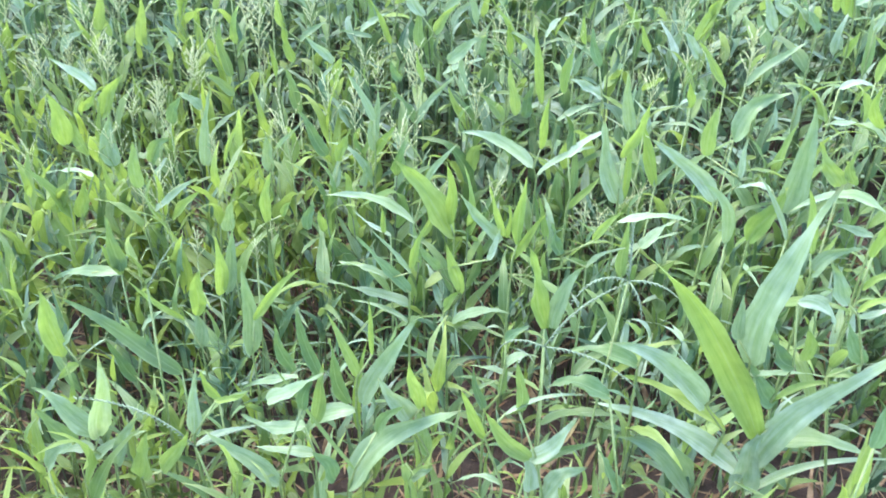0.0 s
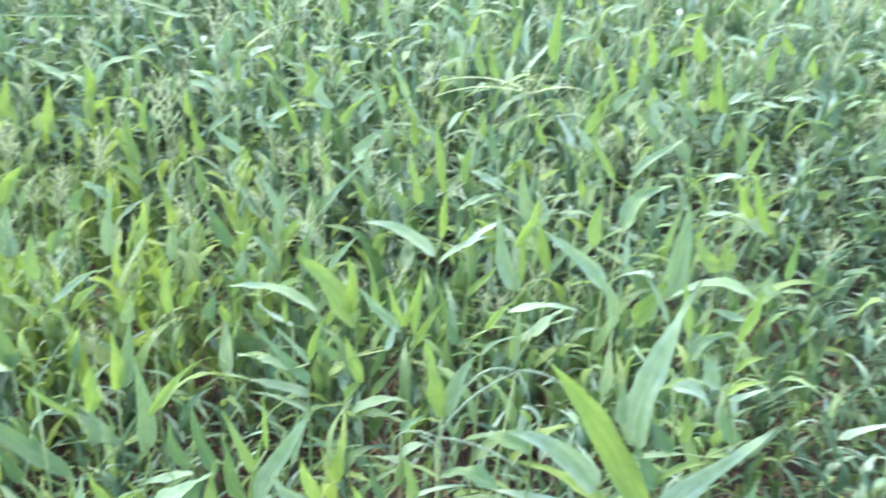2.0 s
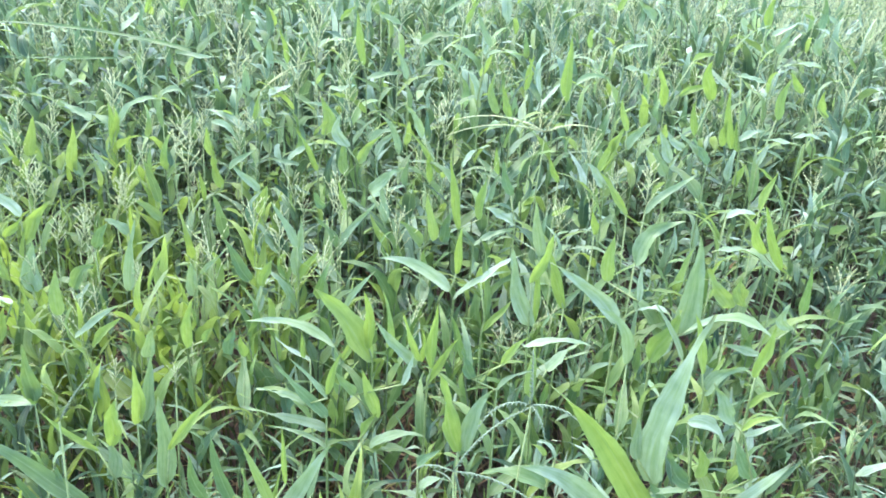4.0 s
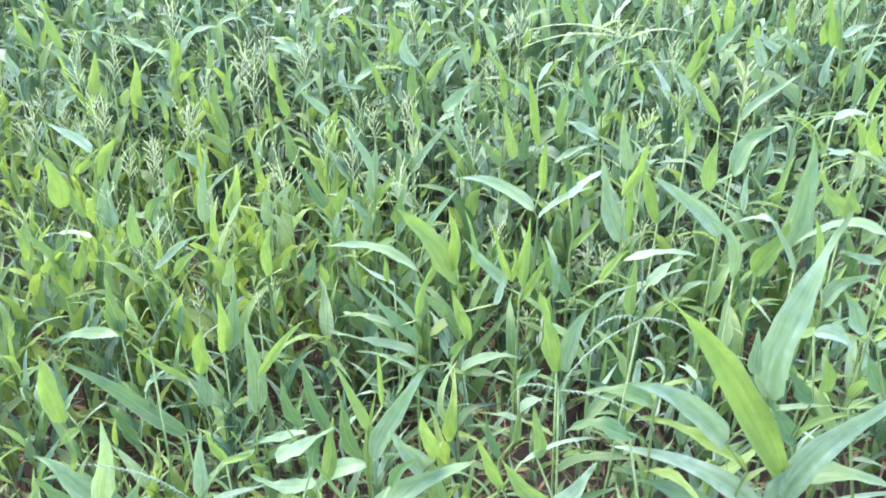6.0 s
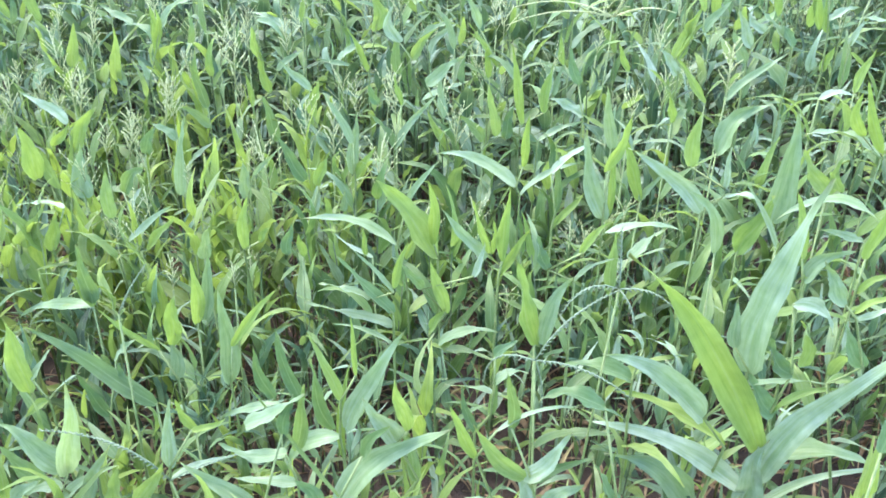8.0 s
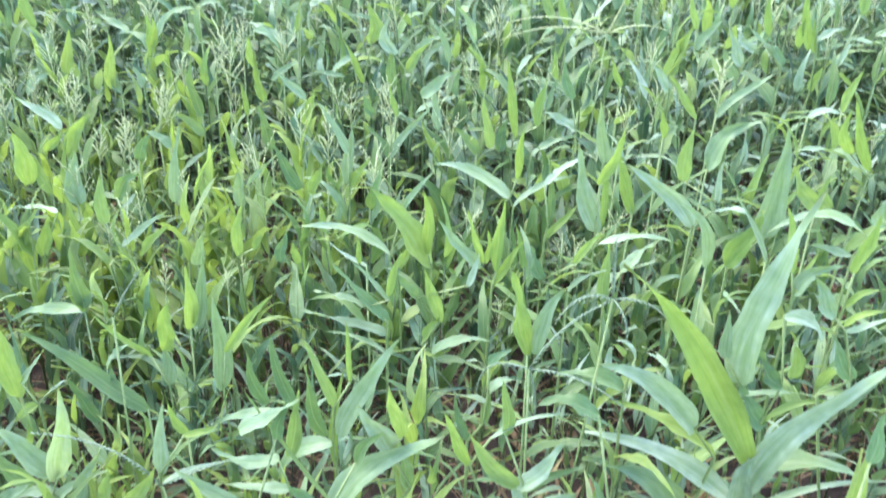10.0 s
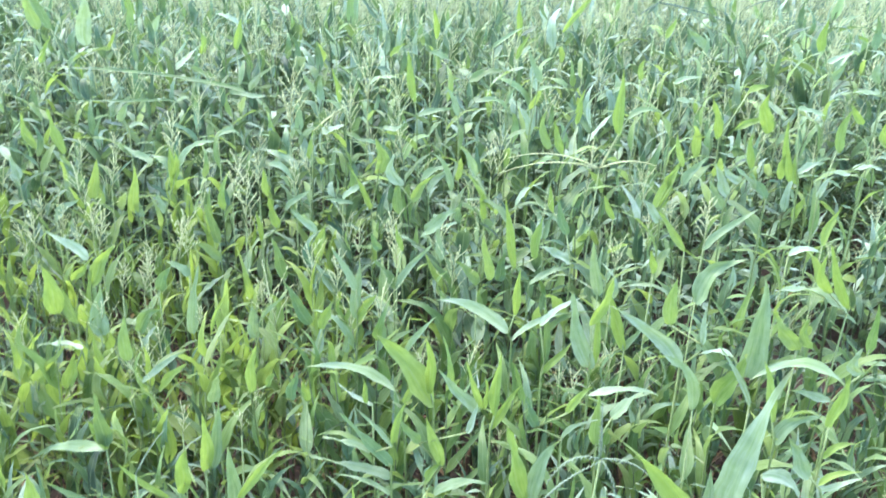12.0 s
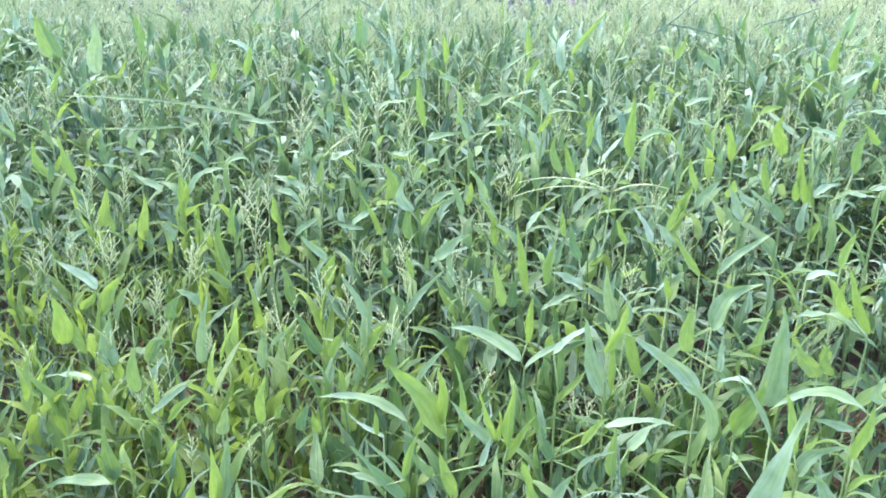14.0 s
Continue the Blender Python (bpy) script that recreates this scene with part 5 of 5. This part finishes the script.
heading_plant(-0.099, 1.969, 0.800, 0.126, 0.07, 0.03)
heading_plant(-1.103, 2.101, 0.726, 0.141, 0.17, 0.01)
heading_plant(-1.333, 2.105, 0.699, 0.139, 0.03, -0.03)
heading_plant(-0.857, 1.886, 0.668, 0.132, 0.16, 0.05)
heading_plant(-0.454, 1.792, 0.686, 0.072, 0.07, -0.05)
heading_plant(-1.777, 2.983, 1.094, 0.134, 0.03, -0.01)
heading_plant(-1.387, 3.964, 1.313, 0.132, -0.01, -0.07)
heading_plant(-0.675, 3.722, 1.313, 0.147, -0.02, -0.02)
heading_plant(1.641, 3.990, 1.313, 0.139, -0.19, 0.06)
heading_plant(2.238, 4.688, 1.312, 0.144, -0.22, 0.00)
heading_plant(0.615, 3.460, 1.313, 0.122, -0.11, -0.06)
heading_plant(-0.395, 4.755, 1.312, 0.163, -0.01, -0.04)
heading_plant(-1.964, 4.035, 1.313, 0.161, 0.06, 0.02)
g = finger_grass(0.322, 0.950, -0.027, -0.030, 0.702, spike_grey)
finger(g, 156, -42, 0.127, 0.035, spike_grey)
finger(g, -15, -13, 0.171, 0.020, spike_grey)
finger(g, 15, 42, 0.187, 0.020, spike_grey)
finger(g, 36, -81, 0.139, 0.010, spike_grey)
g = finger_grass(0.394, 1.010, 0.039, -0.030, 0.816, spike_grey)
finger(g, -8, -21, 0.112, 0.020, spike_grey)
finger(g, -157, -17, 0.114, 0.030, spike_grey)
finger(g, -50, -53, 0.071, 0.010, spike_grey)
finger(g, 118, 83, 0.111, 0.000, spike_grey)
g = finger_grass(-0.272, 0.830, -0.057, -0.030, 0.496, spike_grey)
finger(g, -168, 35, 0.230, 0.030, spike_grey)
finger(g, 13, 20, 0.131, 0.006, spike_grey)
g = finger_grass(0.237, 0.830, 0.045, -0.030, 0.544, spike_grey)
finger(g, 25, 42, 0.112, 0.000, spike_grey)
g = finger_grass(-0.486, 0.980, 0.040, -0.030, 0.738, spike_grey)
finger(g, 5, 57, 0.121, 0.004, spike_grey)
g = finger_grass(0.504, 2.180, 0.045, -0.030, 1.065, spikelet_pale)
finger(g, 176, -7, 0.322, 0.030, spikelet_pale)
finger(g, 179, 4, 0.290, 0.030, spikelet_pale)
finger(g, -2, 5, 0.176, 0.020, spikelet_pale)
finger(g, -51, 63, 0.137, 0.000, spikelet_pale)
g = finger_grass(-0.447, 3.130, -0.049, -0.030, 1.648, spike_dark)
finger(g, -7, -27, 0.227, 0.000, spike_dark)
finger(g, -179, -38, 0.290, 0.010, spike_dark)
finger(g, -136, 59, 0.108, 0.000, spike_dark)
g = finger_grass(0.788, 3.030, 0.056, -0.030, 1.529, spike_dark)
finger(g, 4, 42, 0.145, 0.000, spike_dark)
finger(g, 160, -33, 0.084, 0.000, spike_dark)
finger(g, 7, -14, 0.312, 0.010, spike_dark)
g = finger_grass(1.419, 3.330, -0.033, -0.030, 1.540, spike_dark)
finger(g, 14, 17, 0.171, 0.000, spike_dark)
finger(g, 155, -24, 0.121, 0.010, spike_dark)
g = finger_grass(-0.865, 3.330, -0.028, -0.030, 1.584, spike_dark)
finger(g, -31, 41, 0.097, 0.000, spike_dark)
finger(g, 156, -42, 0.101, 0.000, spike_dark)
g = finger_grass(-0.521, 2.630, 0.047, -0.030, 1.047, spikelet_pale)
finger(g, 8, 31, 0.244, 0.020, spikelet_pale)
finger(g, -4, 34, 0.153, 0.010, spikelet_pale)


# ---- the stand of millet ----
rng = random.Random(5)
LEAVES = [mesh_of("leaf", *blade_arrays(0.20, w * 1.05, b * 1.3, 0.05, 0.3, 9, 1, c, ph, math.sin(ph * 5) * 0.7), blade_green)
          for w, b, c, ph in ((0.030, 0.020, 0.01, 0), (0.034, 0.012, -0.012, 1), (0.038, 0.030, 0.006, 2), (0.027, 0.038, 0.0, 3), (0.033, 0.006, 0.018, 4), (0.042, 0.024, -0.01, 5), (0.024, 0.045, 0.014, 6), (0.036, 0.034, -0.02, 7))]
YOUNG_LEAVES = [mesh_of("leaf", *blade_arrays(0.17, w * 0.9, b, 0.03, 0.9, 8, 1, 0.0, ph), blade_young) for w, b, ph in ((0.026, 0.006, 0), (0.030, 0.002, 2), (0.022, 0.010, 4))]
STEMS = [mesh_of("stem", *tube_arrays([(0, 0, -0.03), (dx * 0.3, dy * 0.3, 0.2), (dx * 0.7, dy * 0.7, 0.42), (dx, dy, 0.62)], [0.0038, 0.0034, 0.0028, 0.0016], 6), None, stem_green)
         for dx, dy in ((0.03, 0.01), (-0.03, 0.02), (0.01, -0.035), (0.0, 0.02))]
PANICLES = [mesh_of("seed_head", *panicle_arrays(rng, 0.15, sp, 9, 5, 0.0011, 0.0085), None, spikelet_pale) for sp in (0.045, 0.06, 0.035)]
STEM_TOPS = ((0.03, 0.01), (-0.03, 0.02), (0.01, -0.035), (0.0, 0.02))


def stem_at(k, s):
    dx, dy = STEM_TOPS[k]
    return (dx * s, dy * s, 0.62 * s)


def plan_plant(rng, leaves, slim=1.0, upright=0, reach=1.0):
    """Where the leaves of one plant sit: stem kind, then (young, kind, pose, scale) for each leaf."""
    k = rng.randrange(4)
    turn = rng.uniform(0, 360)
    rows = []
    for i in range(leaves):
        s = 0.22 + 0.74 * (i + 0.5) / leaves
        az = turn + (i % 2) * 180 + rng.uniform(-60, 60)
        rise = upright + (rng.uniform(0, 62) if s > 0.5 else rng.uniform(-20, 45)) * (1 - upright / 90)
        size = reach * rng.uniform(0.75, 1.15) * (0.8 + 0.3 * math.sin(math.pi * s))
        rows.append((False, rng.randrange(8), aim(stem_at(k, s), az, rise, rng.uniform(-25, 25)), size, slim))
    rows.append((True, rng.randrange(3), aim(stem_at(k, 0.97), turn + rng.uniform(-90, 90), rng.uniform(62, 85), rng.uniform(-40, 40)), reach * rng.uniform(0.7, 1.05), slim))
    return k, rows


def build_plant(rng, leaves, head, slim=1.0):
    k, rows = plan_plant(rng, leaves, slim)
    ob = new("millet_plant")
    ob.empty_display_size = 0.05
    part("stem", STEMS[k], ob)
    for young, i, m, size, sl in rows:
        part("leaf", (YOUNG_LEAVES if young else LEAVES)[i], ob, m @ Matrix.Diagonal((size * sl, size, size, 1)), "yellow-green young leaf" if young else "")
    if head:
        part("seed_head", PANICLES[rng.randrange(3)], ob, Matrix.Translation(stem_at(k, 0.99)), "pale open seed head")
    return tagged(ob, "green broad-leaved millet plant standing in dark soil", "millet plant", "millet plants")


def clear_of_path(x, y):
    return math.hypot(x - 0.04, y) > 0.45


def thinness(x, y):
    """How much of the stand grows here: thin over the open patch near the path, dense to the sides and beyond."""
    open_patch = math.exp(-(((x - 0.30) / 0.55) ** 2 + ((y - 0.95) / 0.5) ** 2))
    bare = math.exp(-(((x - 1.15) / 0.38) ** 2 + ((y - 1.25) / 0.45) ** 2))
    return (1 - 0.6 * open_patch) * (1 - 0.85 * bare)


protos = [build_plant(rng, 4 + i % 3, i % 5 == 0, (0.8, 1.0, 1.15)[i % 3]) for i in range(10)]
spots = []
gx = -1.35
while gx < 2.0:
    gy = 0.55
    while gy < 2.0:
        x, y = gx + rng.uniform(-0.05, 0.05), gy + rng.uniform(-0.05, 0.05)
        if abs(x - 0.05) < 0.30 + 0.66 * y and clear_of_path(x, y) and rng.random() < thinness(x, y):
            spots.append((x, y))
        gy += 0.112
    gx += 0.112
spots.sort(key=lambda p: math.hypot(p[0] - 0.05, p[1]))
thick_places = []
for i, (x, y) in enumerate(spots):
    s = rng.uniform(0.58, 0.92) * (0.7 + 0.3 * thinness(x, y)) * (0.5 + 0.26 * y) / 0.78
    if i >= 100:
        thick_places.append((x, y, ground_height(x, y), rng.uniform(0, 6.283), (rng.uniform(-0.12, 0.12), rng.uniform(-0.12, 0.12)), s, rng.randrange(14)))
        continue
    m = Matrix.Translation((x, y, ground_height(x, y))) @ pose(0, 0, 0, rng.uniform(-7, 7), rng.uniform(-7, 7), rng.uniform(0, 360)) @ Matrix.Scale(s, 4)
    if i < len(protos):
        protos[i].matrix_basis = m
    else:
        copy_thing(protos[rng.randrange(len(protos))], m)


# ---- the rest of the field, past counting ----
def stand_arrays(rng, leaves, segs, slim, upright, reach):
    k, rows = plan_plant(rng, leaves, slim, upright, reach)
    out_v, out_f, out_uv = [], [], []
    for young, i, m, size, sl in rows:
        v, f, uv = blade_arrays(0.17 if young else 0.20, (0.034 if young else 0.044) * sl, (0.012, 0.042, 0.07)[i % 3], 0.07, 0.4, segs, 1, 0.01 * (i % 3 - 1), i, (i % 5 - 2) * 0.35)
        n = len(out_v)
        out_v += [tuple(m @ (Vector(p) * size)) for p in v]
        out_f += [tuple(q + n for q in face) for face in f]
        out_uv += uv
    return out_v, out_f, out_uv, k


def scatter(name, label, mats, protos, places):
    """Join many copies of the prototypes into one mesh. mats: the material of each prototype layer."""
    vs, fs, uvs, ms, base = [], [], [], [], 0
    for x, y, z, turn, tilt, size, which in places:
        for layer in protos[which]:
            v, f, uv, mi = layer
            c, s = math.cos(turn), math.sin(turn)
            w = v * size
            a = w[:, 0] * c - w[:, 1] * s + w[:, 2] * tilt[0] + x
            b = w[:, 0] * s + w[:, 1] * c + w[:, 2] * tilt[1] + y
            vs.append(np.stack((a, b, w[:, 2] + z), 1))
            fs.append(f + base)
            uvs.append(uv)
            ms.append(np.full(len(f), mi, dtype=np.int32))
            base += len(v)
    v = np.concatenate(vs)
    f = np.concatenate(fs)
    uv = np.concatenate(uvs)
    me = bpy.data.meshes.new(name)
    me.vertices.add(len(v))
    me.vertices.foreach_set("co", v.astype(np.float32).ravel())
    me.loops.add(len(f) * 4)
    me.loops.foreach_set("vertex_index", f.astype(np.int32).ravel())
    me.polygons.add(len(f))
    me.polygons.foreach_set("loop_start", np.arange(0, len(f) * 4, 4, dtype=np.int32))
    me.polygons.foreach_set("material_index", np.concatenate(ms))
    me.update(calc_edges=True)
    me.polygons.foreach_set("use_smooth", np.ones(len(f), dtype=bool))
    layer = me.uv_layers.new(name="UVMap")
    layer.data.foreach_set("uv", uv[f.ravel()].astype(np.float32).ravel())
    for m in mats:
        me.materials.append(m)
    me.validate()
    ob = new(name, me)
    return tagged(ob, label, "millet", kind="stuff")


def as_layer(v, f, uv, mi):
    quads = [q if len(q) == 4 else (q[0], q[1], q[2], q[2]) for q in f if len(q) in (3, 4)]
    return np.array(v, dtype=np.float64), np.array(quads, dtype=np.int64), (np.array(uv, dtype=np.float64) if uv is not None else np.full((len(v), 2), 0.3)), mi


def field_protos(count, segs, leaves, sides, head_grains, every, fat=0.0014, slim=1.0, upright=0, reach=1.0):
    out = []
    for i in range(count):
        v, f, uv, k = stand_arrays(rng, leaves + i % 3, segs, slim * (0.8, 1.0, 1.2)[i % 3], upright, reach)
        layers = [as_layer(v, f, uv, 0)]
        dx, dy = STEM_TOPS[k]
        layers.append(as_layer(*tube_arrays([(0, 0, -0.02), (dx * 0.5, dy * 0.5, 0.31), (dx, dy, 0.62)], [0.0035, 0.003, 0.0016], sides), None, 1))
        if i % every == 0:
            pv, pf = panicle_arrays(rng, 0.15 * reach, (0.04, 0.055)[i % 2] * reach, 9 if head_grains else 7, head_grains, fat * reach, fat * 6.5 * reach)
            layers.append(as_layer([(a + dx, b + dy, c + 0.6) for a, b, c in pv], [q for q in pf], None, 2))
        out.append(layers)
    return out


def canopy(y):
    """How high the stand reaches: low beside the path, rising steeply two to three metres in."""
    return float(np.interp(y, (0.5, 1.3, 1.9, 2.4, 3.1, 4.2, 8.0), (0.52, 0.66, 0.80, 0.96, 1.27, 1.40, 1.44)))


def places(y0, y1, gap, count, lo, hi, near=False, wide=0.0, top=0.70):
    out = []
    y = y0
    while y < y1:
        half = wide or 0.68 * y + 1.0
        x = -half
        while x < half:
            px, py = x + rng.uniform(-0.5, 0.5) * gap, y + rng.uniform(-0.5, 0.5) * gap
            taken = not near and py < 2.0 and abs(px - 0.05) < 0.30 + 0.66 * py
            size = rng.uniform(lo, hi) * (1 if near else canopy(py) / top * (1 + 0.2 * noise.noise(Vector((px * 1.3, py * 1.3, 5)))))
            if not near and py < 6 and rng.random() < 0.12:
                size *= 0.65
            taken = taken or (not near and noise.noise(Vector((px * 2.3, py * 2.3, 9))) < -0.38)
            if wide and abs(px) < 0.68 * py + 1.0:
                taken = True
            if not taken and clear_of_path(px, py):
                out.append((px, py, ground_height(px, py), rng.uniform(0, 6.283), (rng.uniform(-0.15, 0.15), rng.uniform(-0.15, 0.15)), max(size, 0.3), rng.randrange(count)))
            x += gap
        y += gap
    return out


MATS = [blade_joined, stem_green, spikelet_pale]
FAR_MATS = [blade_far_hazed, stem_green, spikelet_pale]
TALL_MATS = [blade_tall_shaded, stem_shaded, spikelet_pale]
near_protos = field_protos(14, 7, 8, 3, 7, 3, slim=1.0, upright=-8, reach=0.68)
thicket_protos = field_protos(14, 6, 6, 4, 6, 5, slim=0.92, upright=36)
pale_protos = field_protos(14, 6, 8, 3, 7, 2, slim=0.85, upright=36, reach=0.75)
scatter("millet_thicket", "fresh green millet filling the space between the tall plants", MATS, thicket_protos, [p for p in thick_places if p[0] < -0.2 or p[1] < 1.25])
scatter("millet_thicket", "millet where the stand grows thick, gap shade put into its colour", [blade_midst_shaded, stem_shaded, spikelet_pale], thicket_protos, [p for p in thick_places if not (p[0] < -0.2 or p[1] < 1.25)])
stand = places(0.5, 4.0, 0.122, 14, 0.72, 1.03) + places(4.0, 6.0, 0.135, 14, 0.75, 1.05)
scatter("millet_stand", "dense millet with pale seed heads, shade put into its leaf colour", TALL_MATS, near_protos, [p for p in stand if not (p[0] < -0.3 and p[1] < 2.45)])
scatter("heading_millet", "pale millet thick with seed heads", MATS, pale_protos, [p for p in stand if p[0] < -0.3 and p[1] < 2.45])
under_protos = [[layers[0], layers[1]] for layers in field_protos(10, 5, 5, 3, 1, 99, slim=0.8, upright=28)]
low_places = [p for p in places(0.45, 2.1, 0.10, 10, 0.5, 0.85, True) if rng.random() < thinness(p[0], p[1])]
scatter("undergrowth", "low young millet and grass between the tall plants", MATS, under_protos, [p for p in low_places if p[1] < 1.05])
# undergrowth farther in takes the leaf tones darkened for shade
scatter("undergrowth", "low millet under the stand, its shade put into the colour", TALL_MATS, under_protos, [p for p in low_places if p[1] >= 1.05])
far_protos = field_protos(10, 4, 8, 3, 4, 1, 0.0022, slim=1.0, reach=0.66)
scatter("far_millet", "pale green millet field running away from the path, haze in its colour", FAR_MATS, far_protos, places(6.0, 10.0, 0.17, 10, 0.75, 1.06))
scatter("millet_stand", "dense millet standing to the side of the path, leaves darkened as shade", TALL_MATS, [layers[:2] if i % 2 else layers for i, layers in enumerate(far_protos)], places(0.5, 6.0, 0.14, 10, 0.7, 1.03, wide=6.0))
edge_protos = field_protos(10, 2, 6, 3, 0, 1, 0.003, slim=1.1, reach=0.62)
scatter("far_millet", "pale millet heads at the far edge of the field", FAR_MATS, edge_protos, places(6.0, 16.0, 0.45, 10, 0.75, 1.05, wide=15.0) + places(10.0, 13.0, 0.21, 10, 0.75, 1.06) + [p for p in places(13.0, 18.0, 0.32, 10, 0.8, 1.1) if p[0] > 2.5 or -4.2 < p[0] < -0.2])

# ---- dark scrub far behind the field ----
scrub_protos = []
for i in range(4):
    v, f, uv = [], [], []
    for k in range(240):
        a, h = rng.uniform(0, 6.283), rng.random()
        r = 0.9 * math.sqrt(max(0.05, 1 - (2 * h - 0.9) ** 2)) * rng.uniform(0.6, 1.05)
        bv, bf, buv = blade_arrays(rng.uniform(0.2, 0.5), 0.09, 0.04, 0, 0.3, 2, 1)
        m = aim((r * math.cos(a), r * math.sin(a), 2.2 * h), rng.uniform(0, 360), rng.uniform(-30, 70), rng.uniform(-60, 60))
        n = len(v)
        v += [tuple(m @ Vector(p)) for p in bv]
        f += [tuple(q + n for q in face) for face in bf]
        uv += buv
    scrub_protos.append([as_layer(v, f, uv, 0), as_layer(*tube_arrays([(0, 0, -0.1), (0.1, 0, 1.0), (0, 0.1, 1.9)], [0.09, 0.06, 0.02], 5), None, 0)])
scrub = [(x + rng.uniform(-0.5, 0.5), 25 + rng.uniform(-1.5, 1.5), 0, rng.uniform(0, 6.28), (0, 0), rng.uniform(0.8, 1.5), rng.randrange(4)) for x in np.arange(-26, 26, 0.8)]
tagged(scatter("far_scrub", "dark grey-violet scrub behind the far edge of the field, blue haze in its colour", [far_scrub], scrub_protos, scrub), category="scrub")

# ---- dry leaves lying on the soil ----
litter_protos = []
for i in range(14):
    v, f, uv = blade_arrays(rng.uniform(0.07, 0.2), rng.uniform(0.007, 0.02), rng.uniform(0.005, 0.03), 0.1, 0.5, 5, 1, rng.uniform(-0.03, 0.03), i)
    m = aim((0, 0, 0), 90, (0, 4, 10, 25, 50, 70, 0)[i % 7], rng.uniform(-40, 40))
    litter_protos.append([as_layer([tuple(m @ Vector(p)) for p in v], f, uv, 0)])
litter = []
for i in range(2600):
    x, y = rng.uniform(-1.6, 2.2), rng.uniform(0.4, 2.6)
    litter.append((x, y, ground_height(x, y) + rng.uniform(0.004, 0.03), rng.uniform(0, 6.283), (0, 0), rng.uniform(0.7, 1.3), rng.randrange(14)))
tagged(scatter("leaf_litter", "dry straw-brown fallen leaves on the soil", [straw], litter_protos, litter), category="leaf litter")
